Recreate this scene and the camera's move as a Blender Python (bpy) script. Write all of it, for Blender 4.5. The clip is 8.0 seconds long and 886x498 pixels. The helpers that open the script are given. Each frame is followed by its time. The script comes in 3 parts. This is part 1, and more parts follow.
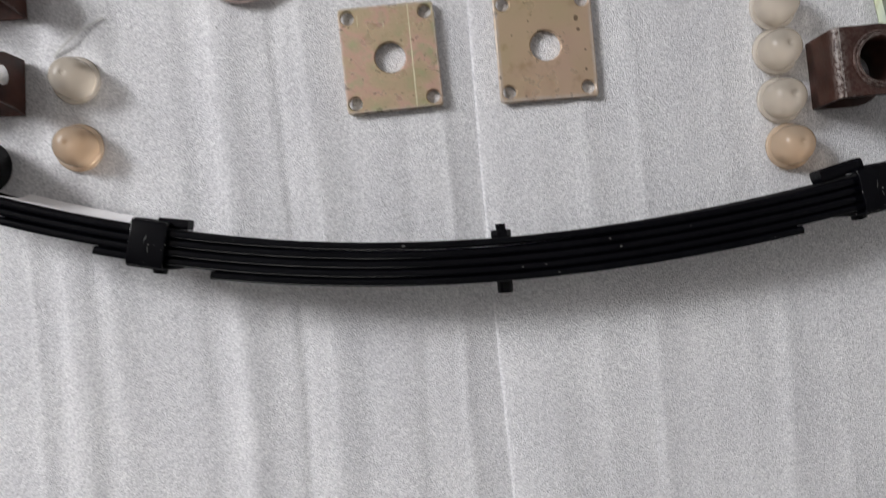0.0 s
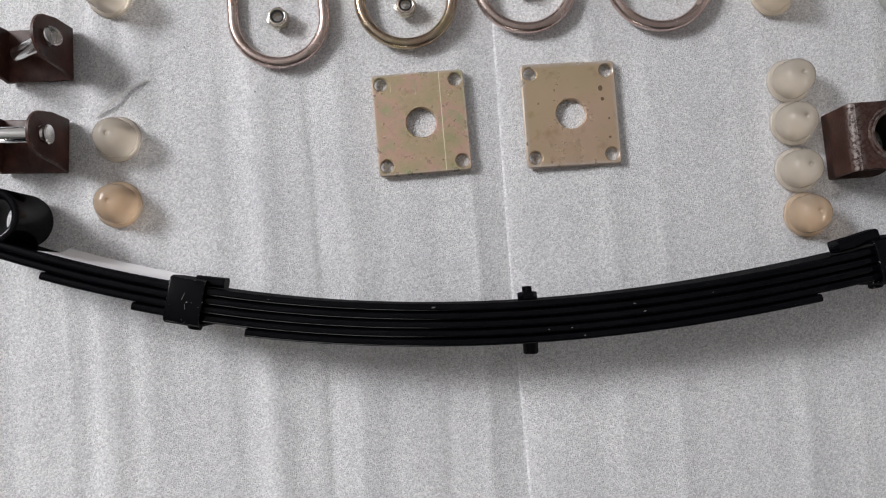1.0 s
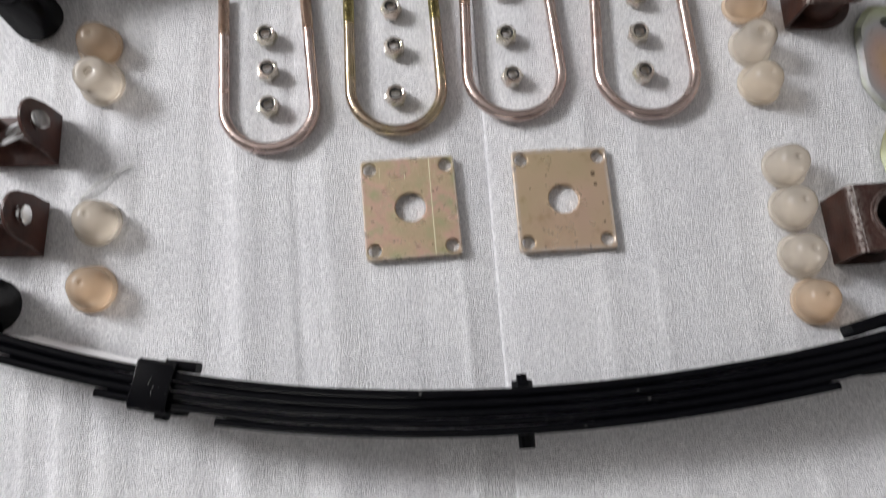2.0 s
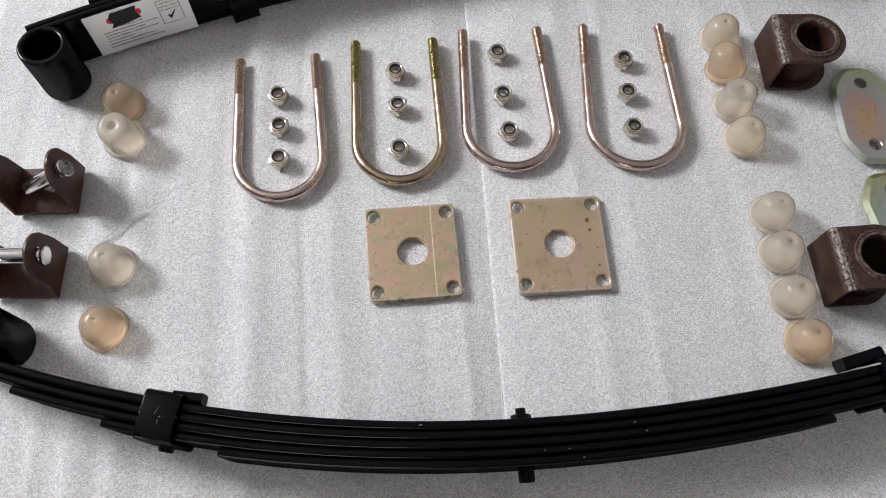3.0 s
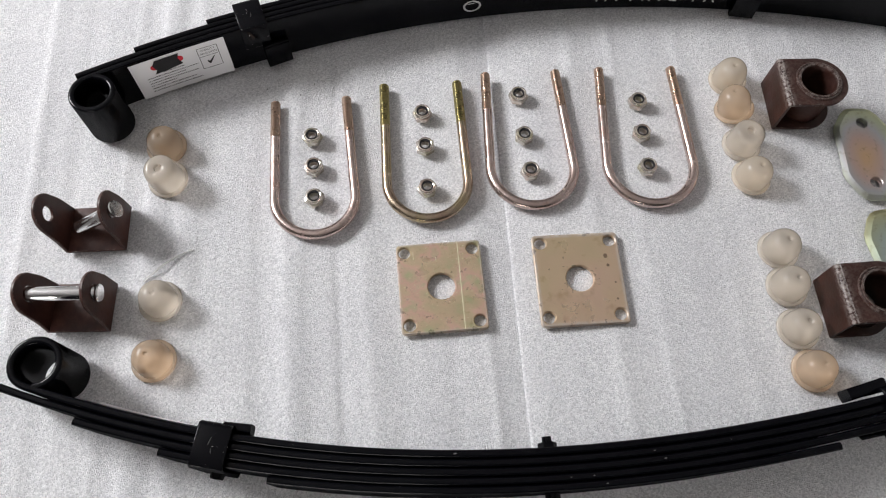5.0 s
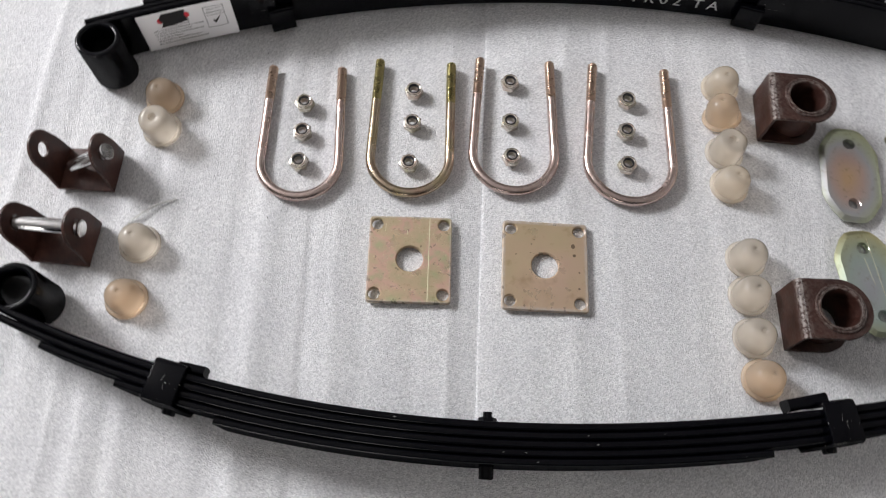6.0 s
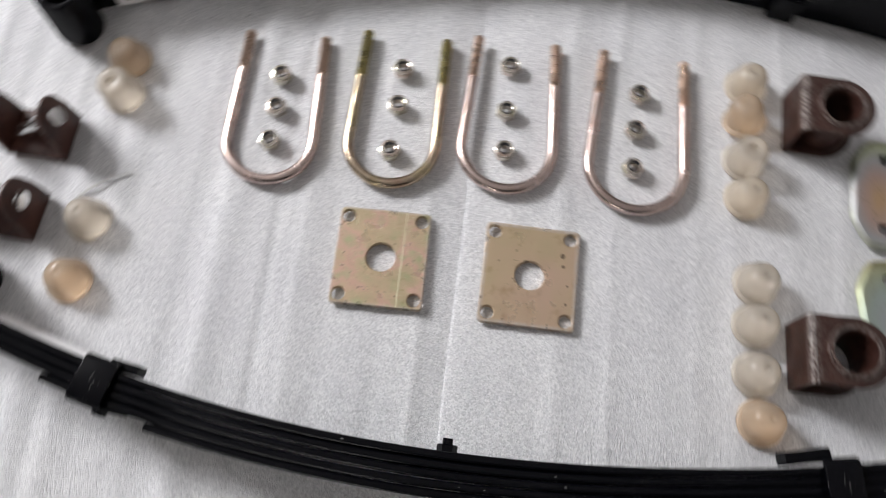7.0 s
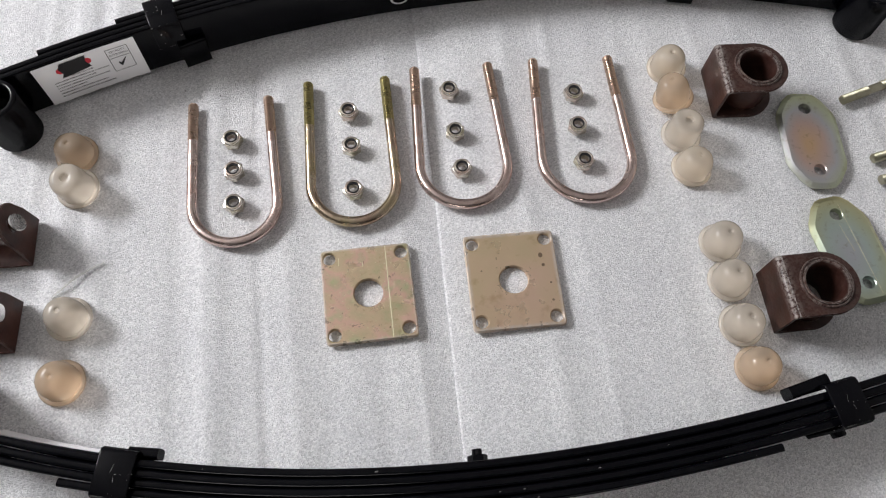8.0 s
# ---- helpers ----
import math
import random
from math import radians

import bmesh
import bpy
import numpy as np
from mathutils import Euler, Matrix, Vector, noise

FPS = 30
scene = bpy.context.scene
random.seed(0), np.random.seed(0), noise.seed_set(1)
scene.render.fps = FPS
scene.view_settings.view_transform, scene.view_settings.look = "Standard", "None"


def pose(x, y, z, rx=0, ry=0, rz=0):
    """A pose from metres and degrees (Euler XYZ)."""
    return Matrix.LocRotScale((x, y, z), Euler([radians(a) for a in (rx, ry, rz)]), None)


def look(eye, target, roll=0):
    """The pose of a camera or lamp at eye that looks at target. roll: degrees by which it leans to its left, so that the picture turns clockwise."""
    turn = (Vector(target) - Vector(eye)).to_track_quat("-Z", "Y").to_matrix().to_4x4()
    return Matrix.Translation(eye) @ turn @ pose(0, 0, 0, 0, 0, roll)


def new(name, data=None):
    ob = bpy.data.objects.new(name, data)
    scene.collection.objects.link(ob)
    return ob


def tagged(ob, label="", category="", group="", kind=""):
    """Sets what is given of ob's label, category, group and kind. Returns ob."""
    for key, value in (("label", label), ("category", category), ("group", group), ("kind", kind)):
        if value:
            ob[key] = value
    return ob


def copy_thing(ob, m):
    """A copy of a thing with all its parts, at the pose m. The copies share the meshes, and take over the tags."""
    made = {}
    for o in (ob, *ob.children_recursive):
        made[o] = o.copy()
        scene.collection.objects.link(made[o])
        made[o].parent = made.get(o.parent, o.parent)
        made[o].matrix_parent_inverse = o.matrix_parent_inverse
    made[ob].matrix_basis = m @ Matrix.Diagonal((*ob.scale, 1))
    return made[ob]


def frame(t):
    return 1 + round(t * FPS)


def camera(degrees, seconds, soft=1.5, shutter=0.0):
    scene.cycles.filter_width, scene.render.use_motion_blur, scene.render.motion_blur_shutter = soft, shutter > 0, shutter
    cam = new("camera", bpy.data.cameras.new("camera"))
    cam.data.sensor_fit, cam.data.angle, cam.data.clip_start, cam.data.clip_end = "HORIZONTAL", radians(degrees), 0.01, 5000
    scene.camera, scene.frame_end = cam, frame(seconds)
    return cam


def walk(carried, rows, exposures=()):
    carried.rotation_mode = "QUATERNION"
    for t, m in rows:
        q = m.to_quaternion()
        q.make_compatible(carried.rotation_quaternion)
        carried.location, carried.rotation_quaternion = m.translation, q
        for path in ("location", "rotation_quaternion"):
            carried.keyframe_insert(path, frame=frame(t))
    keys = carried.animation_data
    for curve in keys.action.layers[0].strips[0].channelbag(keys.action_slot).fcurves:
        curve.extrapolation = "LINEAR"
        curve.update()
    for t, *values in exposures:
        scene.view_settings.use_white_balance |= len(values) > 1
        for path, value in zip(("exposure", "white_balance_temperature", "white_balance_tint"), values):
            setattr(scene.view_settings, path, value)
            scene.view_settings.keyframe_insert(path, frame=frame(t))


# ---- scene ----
from mathutils.geometry import delaunay_2d_cdt

cam = camera(61.9, 8.0, soft=1.05, shutter=0.4)
# seconds, eye in metres, turn in degrees (0, 0, 0 looks straight down on the sheet)
PATH = [
    (0.0, -0.0077, -0.1940, 0.6501, 2.19, -1.97, -8.64),
    (0.5, -0.0321, -0.1673, 0.6719, 4.18, -2.14, -8.04),
    (1.0, -0.0300, -0.1724, 0.6675, 5.14, -2.06, -7.62),
    (1.5, -0.0307, -0.1897, 0.6519, 5.64, -2.06, -7.69),
    (1.8, -0.0218, -0.1964, 0.6406, 10.12, -1.76, -7.58),
    (2.0, -0.0236, -0.2150, 0.6287, 15.94, -1.94, -7.60),
    (2.2, -0.0182, -0.2356, 0.6202, 20.95, -1.02, -7.35),
    (3.5, -0.0310, -0.2692, 0.6636, 23.39, -1.76, -7.64),
    (4.0, -0.0373, -0.2658, 0.6860, 23.42, -1.72, -7.93),
    (4.5, -0.0589, -0.2485, 0.6857, 23.73, -2.06, -8.14),
    (4.7, -0.0613, -0.2465, 0.6813, 23.75, -1.96, -8.04),
    (5.8, -0.0037, -0.2868, 0.7153, 23.10, -0.64, -3.64),
    (6.0, 0.0034, -0.2829, 0.7008, 22.95, -1.84, -1.15),
    (6.2, 0.0189, -0.2896, 0.6806, 22.96, -2.15, 4.31),
    (6.4, 0.0363, -0.2901, 0.6605, 22.36, -1.80, 12.22),
    (6.5, 0.0450, -0.2928, 0.6535, 22.36, -1.58, 15.87),
    (6.8, 0.0854, -0.2535, 0.6461, 20.26, 0.48, 15.78),
    (7.0, 0.0490, -0.2192, 0.6497, 19.74, -1.65, 3.28),
    (7.2, 0.0353, -0.2229, 0.6486, 21.71, -1.60, -5.09),
    (7.5, 0.0210, -0.2296, 0.6433, 23.02, -2.09, -8.63),
    (8.0, 0.0050, -0.2441, 0.6582, 23.63, -1.80, -9.82),
]
EXPOSURE = 0.0
walk(cam, [(t, pose(x, y, z, rx, ry, rz)) for t, x, y, z, rx, ry, rz in PATH],
     [(0.0, EXPOSURE - 0.22), (1.5, EXPOSURE - 0.22), (2.3, EXPOSURE), (8.0, EXPOSURE)])

# ---------------------------------------------------------------- light
world = bpy.data.worlds.new("world")
scene.world = world
world.use_nodes = True
sky = world.node_tree.nodes.new("ShaderNodeTexSky")
sky.sky_type, sky.sun_disc = "NISHITA", False
sky.sun_elevation, sky.sun_rotation = radians(35), radians(120)
world.node_tree.links.new(sky.outputs[0], world.node_tree.nodes["Background"].inputs[0])
world.node_tree.nodes["Background"].inputs[1].default_value = 0.1

WX, WY, WZ, WW, WH = -2.90, 1.70, 2.27, 1.24, 1.04      # the window in the side wall
DX, DY, DZ, DW, DH = -1.2, -3.2, 0.50, 1.6, 0.8         # an unseen low opening behind the camera, added for fill


def opening_lamp(name, m, w, h, power, colour):
    data = bpy.data.lights.new(name, "AREA")
    data.shape, data.size, data.size_y, data.energy, data.color = "RECTANGLE", w, h, power, colour
    new(name, data).matrix_world = m


opening_lamp("window_light", look((WX - 0.02, WY, WZ), (0.05, 0.05, 0)), WW, WH, 216.0, (0.985, 0.978, 1.0))
# fill lamp added to lift the shade on south-facing sides
opening_lamp("rear_fill_light", look((DX, DY - 0.02, DZ), (0.1, 0.3, 0.1)), DW, DH, 40.0, (1.0, 0.955, 0.93))


# ---------------------------------------------------------------- materials
def material(name, base, rough=0.5, metal=0.0, spec=0.5):
    m = bpy.data.materials.new(name)
    m.use_nodes = True
    b = m.node_tree.nodes["Principled BSDF"]
    b.inputs["Base Color"].default_value = (*base, 1)
    b.inputs["Roughness"].default_value = rough
    b.inputs["Metallic"].default_value = metal
    b.inputs["Specular IOR Level"].default_value = spec
    return m, m.node_tree, b


def coords(nt, scale=(1, 1, 1), kind="Object"):
    tc, mp = nt.nodes.new("ShaderNodeTexCoord"), nt.nodes.new("ShaderNodeMapping")
    mp.inputs["Scale"].default_value = scale
    nt.links.new(tc.outputs[kind], mp.inputs[0])
    return mp.outputs[0]


def noise_tex(nt, vec, scale, detail=3.0, rough=0.55):
    n = nt.nodes.new("ShaderNodeTexNoise")
    n.inputs["Scale"].default_value, n.inputs["Detail"].default_value, n.inputs["Roughness"].default_value = scale, detail, rough
    nt.links.new(vec, n.inputs["Vector"])
    return n.outputs[0]


def ramp(nt, fac, stops):
    r = nt.nodes.new("ShaderNodeValToRGB")
    el = r.color_ramp.elements
    while len(el) < len(stops):
        el.new(0.5)
    for e, (p, c) in zip(el, stops):
        e.position, e.color = p, (*c, 1) if not isinstance(c, float) else (c, c, c, 1)
    nt.links.new(fac, r.inputs[0])
    return r.outputs[0]


def mix(nt, fac, a, b, blend="MIX"):
    n = nt.nodes.new("ShaderNodeMix")
    n.data_type, n.blend_type = "RGBA", blend
    for sock, v in ((n.inputs[0], fac), (n.inputs[6], a), (n.inputs[7], b)):
        if isinstance(v, (int, float)):
            sock.default_value = v
        elif isinstance(v, tuple):
            sock.default_value = (*v, 1)
        else:
            nt.links.new(v, sock)
    return n.outputs[2]


def bump(nt, bsdf, height, strength, distance):
    n = nt.nodes.new("ShaderNodeBump")
    n.inputs["Strength"].default_value, n.inputs["Distance"].default_value = strength, distance
    nt.links.new(height, n.inputs["Height"])
    nt.links.new(n.outputs[0], bsdf.inputs["Normal"])


def per_object(nt):
    return nt.nodes.new("ShaderNodeObjectInfo").outputs["Random"]


def sheet_material():
    m, nt, b = material("white_foam_sheet", (0.74, 0.74, 0.75), 0.42, 0.0, 0.7)
    v = coords(nt)
    cloud = noise_tex(nt, v, 9.0, 4.0)
    cells = nt.nodes.new("ShaderNodeTexVoronoi")
    cells.inputs["Scale"].default_value = 820.0
    warp = nt.nodes.new("ShaderNodeMix")
    warp.data_type = "VECTOR"
    warp.inputs[0].default_value = 0.0016
    wob = nt.nodes.new("ShaderNodeTexNoise")
    wob.inputs["Scale"].default_value = 300.0
    nt.links.new(v, wob.inputs["Vector"])
    nt.links.new(v, warp.inputs[4])
    nt.links.new(wob.outputs[1], warp.inputs[5])
    nt.links.new(warp.outputs[1], cells.inputs["Vector"])
    sep = nt.nodes.new("ShaderNodeSeparateColor")
    nt.links.new(cells.outputs["Color"], sep.inputs[0])
    tone = ramp(nt, cloud, [(0.3, (0.82, 0.82, 0.835)), (0.7, (0.92, 0.92, 0.92))])
    # pale and dark cells put part of the foam's sparkle into its colour
    sparkle = ramp(nt, sep.outputs[0], [(0.0, (0.62, 0.62, 0.63)), (0.5, (0.82, 0.82, 0.83)), (0.85, (0.95, 0.95, 0.95)), (1.0, (1.0, 1.0, 1.0))])
    nt.links.new(mix(nt, 1.0, tone, sparkle, "MULTIPLY"), b.inputs["Base Color"])
    nt.links.new(ramp(nt, sep.outputs[1], [(0.0, 0.06), (0.25, 0.22), (0.5, 0.42), (1.0, 0.60)]), b.inputs["Roughness"])
    fine = noise_tex(nt, v, 900.0, 2.0, 0.6)
    bump(nt, b, mix(nt, 0.5, cells.outputs["Distance"], fine), 1.0, 0.0017)
    return m


def edge_mask(nt, radius, low, high):
    """White where the surface turns sharply within the radius: rims and corners."""
    geo, bev, dot = nt.nodes.new("ShaderNodeNewGeometry"), nt.nodes.new("ShaderNodeBevel"), nt.nodes.new("ShaderNodeVectorMath")
    bev.samples = 4
    bev.inputs["Radius"].default_value = radius
    dot.operation = "DOT_PRODUCT"
    nt.links.new(geo.outputs["Normal"], dot.inputs[0])
    nt.links.new(bev.outputs[0], dot.inputs[1])
    return ramp(nt, dot.outputs["Value"], [(high, 1.0), (low, 0.0)])


def black_paint(name="black_paint", chipped=0.79):
    m, nt, b = material(name, (0.003, 0.003, 0.004), 0.3, 0.0, 0.085)
    v = coords(nt)
    chips = ramp(nt, noise_tex(nt, v, 260.0, 2.0), [(chipped, 0.0), (chipped + 0.02, 1.0)])
    dust = ramp(nt, noise_tex(nt, v, 14.0, 5.0), [(0.35, (0.0012, 0.0013, 0.0022)), (0.75, (0.0032, 0.0034, 0.0048))])
    if chipped < 0.76:
        rub = ramp(nt, noise_tex(nt, v, 170.0, 4.0, 0.6), [(0.50, 0.0), (0.57, 0.9)])
        chips = mix(nt, 1.0, chips, mix(nt, 1.0, rub, edge_mask(nt, 0.0012, 0.97, 0.85), "MULTIPLY"), "SCREEN")
    nt.links.new(mix(nt, chips, dust, (0.30, 0.29, 0.28)), b.inputs["Base Color"])
    b.inputs["Specular IOR Level"].default_value = 0.0
    b.inputs["IOR"].default_value = 1.0
    gloss, coat = nt.nodes.new("ShaderNodeBsdfGlossy"), nt.nodes.new("ShaderNodeMixShader")
    fres = nt.nodes.new("ShaderNodeFresnel")
    fres.inputs["IOR"].default_value = 1.27
    cap = nt.nodes.new("ShaderNodeMath")
    cap.operation = "MINIMUM"
    cap.inputs[1].default_value = 0.045
    nt.links.new(fres.outputs[0], cap.inputs[0])
    nt.links.new(cap.outputs[0], coat.inputs[0])
    nt.links.new(ramp(nt, noise_tex(nt, v, 40.0, 4.0), [(0.3, 0.09), (0.7, 0.20)]), gloss.inputs["Roughness"])
    nt.links.new(b.outputs[0], coat.inputs[1])
    nt.links.new(gloss.outputs[0], coat.inputs[2])
    nt.links.new(coat.outputs[0], nt.nodes["Material Output"].inputs[0])
    bump(nt, b, noise_tex(nt, v, 420.0, 3.0), 0.15, 0.0005)
    nt.links.new(b.inputs["Normal"].links[0].from_socket, gloss.inputs["Normal"])
    return m


def zinc(name, stops, rough=(0.28, 0.45), scale=28.0, metal=0.85, flecks=0.0):
    m, nt, b = material(name, (0.6, 0.5, 0.35), 0.35, metal)
    v = coords(nt)
    shift = nt.nodes.new("ShaderNodeVectorMath")
    shift.operation = "MULTIPLY_ADD"
    nt.links.new(per_object(nt), shift.inputs[0])
    shift.inputs[1].default_value = (3.0, 5.0, 1.0)
    nt.links.new(v, shift.inputs[2])
    v = shift.outputs[0]
    col = ramp(nt, noise_tex(nt, v, scale, 3.0, 0.5), stops)
    spots = ramp(nt, noise_tex(nt, v, scale * 6, 3.0), [(0.25, (0.72, 0.66, 0.58)), (0.42, (1.0, 1.0, 1.0))])
    col = mix(nt, 0.8, col, spots, "MULTIPLY")
    if flecks:
        col = mix(nt, ramp(nt, noise_tex(nt, v, 420.0, 3.0, 0.6), [(0.63, 0.0), (0.70, flecks)]), col, (0.74, 0.70, 0.48))
        col = mix(nt, ramp(nt, noise_tex(nt, v, 520.0, 2.0, 0.6), [(0.24, flecks), (0.33, 0.0)]), col, (0.30, 0.22, 0.14))
    nt.links.new(col, b.inputs["Base Color"])
    nt.links.new(ramp(nt, noise_tex(nt, v, 70.0, 4.0), [(0.3, rough[0]), (0.7, rough[1])]), b.inputs["Roughness"])
    bump(nt, b, noise_tex(nt, v, 380.0, 3.0), 0.12, 0.0005)
    return m


def rust_brown(name="brown_primer", fold=None, dark=1.0):
    m, nt, b = material(name, (0.085, 0.042, 0.032), 0.42, 0.0, 0.30)
    v = coords(nt)
    tone = ramp(nt, noise_tex(nt, v, 45.0, 5.0, 0.6), [(p, tuple(c * dark for c in col)) for p, col in ((0.3, (0.026, 0.0085, 0.0060)), (0.55, (0.062, 0.022, 0.0155)), (0.8, (0.115, 0.050, 0.037)))])
    worn = ramp(nt, noise_tex(nt, v, 190.0, 4.0, 0.65), [(0.46, 0.0), (0.62, 0.75)])
    edge = edge_mask(nt, 0.0011, 0.97, 0.86)
    wear = mix(nt, 1.0, worn, edge, "MULTIPLY")
    some = mix(nt, 0.02, mix(nt, 0.15, wear, (0.0, 0.0, 0.0)), worn)
    if fold:
        # bare metal rubbed through along the top fold and on the tube's rim
        line = nt.nodes.new("ShaderNodeVectorMath")
        line.operation = "SUBTRACT"
        nt.links.new(v, line.inputs[0])
        line.inputs[1].default_value = fold
        flat = nt.nodes.new("ShaderNodeVectorMath")
        flat.operation = "MULTIPLY"
        nt.links.new(line.outputs[0], flat.inputs[0])
        flat.inputs[1].default_value = (1, 0, 1)
        far = nt.nodes.new("ShaderNodeVectorMath")
        far.operation = "LENGTH"
        nt.links.new(flat.outputs[0], far.inputs[0])
        sep = nt.nodes.new("ShaderNodeSeparateXYZ")
        nt.links.new(v, sep.inputs[0])
        rim = ramp(nt, sep.outputs[2], [(0.0486, 0.0), (0.0498, 0.30)])
        band = mix(nt, 1.0, ramp(nt, far.outputs["Value"], [(0.0014, 0.75), (0.0046, 0.0)]), rim, "SCREEN")
        rub = ramp(nt, noise_tex(nt, v, 330.0, 4.0, 0.7), [(0.44, 0.0), (0.54, 1.0)])
        some = mix(nt, 1.0, some, mix(nt, 1.0, band, rub, "MULTIPLY"), "SCREEN")
    nt.links.new(mix(nt, some, tone, (0.42, 0.38, 0.35)), b.inputs["Base Color"])
    nt.links.new(ramp(nt, noise_tex(nt, v, 90.0, 4.0), [(0.3, 0.30), (0.7, 0.55)]), b.inputs["Roughness"])
    bump(nt, b, noise_tex(nt, v, 260.0, 4.0), 0.35, 0.0008)
    return m


def rubber(name, base, tint, body=0.5, rough=0.20):
    """Cloudy moulded rubber: its skin passes part of the light, scatters part to both sides, under a soft gloss."""
    m, nt, b = material(name, base, rough, 0.0, 0.5)
    v = coords(nt)
    col = mix(nt, noise_tex(nt, v, 45.0, 3.0), tuple(c * 0.95 for c in base), tuple(min(1, c * 1.04) for c in base))
    wall, through_wall = nt.nodes.new("ShaderNodeBsdfDiffuse"), nt.nodes.new("ShaderNodeBsdfTranslucent")
    clear, gloss, fres = nt.nodes.new("ShaderNodeBsdfTransparent"), nt.nodes.new("ShaderNodeBsdfGlossy"), nt.nodes.new("ShaderNodeFresnel")
    nt.links.new(col, wall.inputs[0])
    nt.links.new(col, through_wall.inputs[0])
    clear.inputs[0].default_value = (*tint, 1)
    gloss.inputs["Roughness"].default_value = rough
    fres.inputs["IOR"].default_value = 1.30
    cloudy, inner, outer = [nt.nodes.new("ShaderNodeMixShader") for _ in range(3)]
    cloudy.inputs[0].default_value = 0.50
    inner.inputs[0].default_value = body
    for sh, lo, hi in ((cloudy, wall, through_wall), (inner, clear, cloudy), (outer, inner, gloss)):
        nt.links.new(lo.outputs[0], sh.inputs[1])
        nt.links.new(hi.outputs[0], sh.inputs[2])
    nt.links.new(fres.outputs[0], outer.inputs[0])
    nt.links.new(outer.outputs[0], nt.nodes["Material Output"].inputs[0])
    nt.nodes.remove(b)
    return m


def plain(name, base, rough=0.5, metal=0.0, scale=60.0, amount=0.12):
    m, nt, b = material(name, base, rough, metal)
    v = coords(nt)
    nt.links.new(mix(nt, noise_tex(nt, v, scale, 4.0), tuple(c * (1 - amount) for c in base), tuple(min(1, c * (1 + amount)) for c in base)), b.inputs["Base Color"])
    nt.links.new(ramp(nt, noise_tex(nt, v, scale * 2.5, 3.0), [(0.3, max(0.05, rough - 0.07)), (0.7, rough + 0.08)]), b.inputs["Roughness"])
    return m


M_SHEET = sheet_material()
M_BLACK = black_paint()
M_CLIP = black_paint("chipped_black_paint", 0.715)


def square_zinc(name, stops, flecks, scale):
    """Yellow zinc, rubbed to silver along the edges of a plate 85 by 95 mm."""
    m = zinc(name, stops, (0.24, 0.40), scale, 0.6, flecks)
    nt = m.node_tree
    b = nt.nodes["Principled BSDF"]
    sep, low = nt.nodes.new("ShaderNodeSeparateXYZ"), []
    nt.links.new(coords(nt, (1 / 0.0426, 1 / 0.0474, 1)), sep.inputs[0])
    for k in (0, 1):
        n = nt.nodes.new("ShaderNodeMath")
        n.operation = "ABSOLUTE"
        nt.links.new(sep.outputs[k], n.inputs[0])
        low.append(n.outputs[0])
    rim = nt.nodes.new("ShaderNodeMath")
    rim.operation = "MAXIMUM"
    nt.links.new(low[0], rim.inputs[0])
    nt.links.new(low[1], rim.inputs[1])
    old = b.inputs["Base Color"].links[0].from_socket
    worn = mix(nt, 1.0, ramp(nt, rim.outputs[0], [(0.935, 0.0), (0.985, 0.8)]), ramp(nt, noise_tex(nt, coords(nt), 160.0, 4.0), [(0.30, 0.2), (0.60, 1.0)]), "MULTIPLY")
    nt.links.new(mix(nt, worn, old, (0.66, 0.60, 0.56)), b.inputs["Base Color"])
    return m


M_PLATE = square_zinc("yellow_zinc_plate", [(0.28, (0.42, 0.43, 0.24)), (0.40, (0.54, 0.44, 0.28)), (0.50, (0.60, 0.46, 0.31)), (0.58, (0.66, 0.44, 0.35)), (0.72, (0.46, 0.45, 0.26))], 0.75, 42.0)
M_PLATE_PLAIN = square_zinc("plain_yellow_zinc_plate", [(0.30, (0.52, 0.43, 0.26)), (0.5, (0.59, 0.45, 0.30)), (0.70, (0.63, 0.45, 0.34))], 0.0, 14.0)
M_ROD = zinc("pale_zinc_rod", [(0.3, (0.58, 0.43, 0.38)), (0.5, (0.66, 0.54, 0.50)), (0.7, (0.58, 0.41, 0.36))], (0.15, 0.30), 34.0, 1.0)
M_GOLDROD = zinc("golden_zinc_rod", [(0.3, (0.44, 0.36, 0.21)), (0.5, (0.51, 0.42, 0.31)), (0.7, (0.46, 0.33, 0.25))], (0.15, 0.30), 34.0, 1.0)
M_COPPER = zinc("copper_tinted_thread", [(0.3, (0.60, 0.44, 0.35)), (0.7, (0.55, 0.42, 0.33))], (0.22, 0.36), 30.0, 0.95)
M_GREEN = zinc("green_gold_thread", [(0.3, (0.40, 0.34, 0.15)), (0.7, (0.34, 0.30, 0.14))], (0.22, 0.36), 30.0, 0.9)
M_NUT = zinc("zinc_nut", [(0.3, (0.56, 0.52, 0.36)), (0.5, (0.66, 0.62, 0.56)), (0.7, (0.62, 0.49, 0.41))], (0.12, 0.24), 60.0, 0.95)


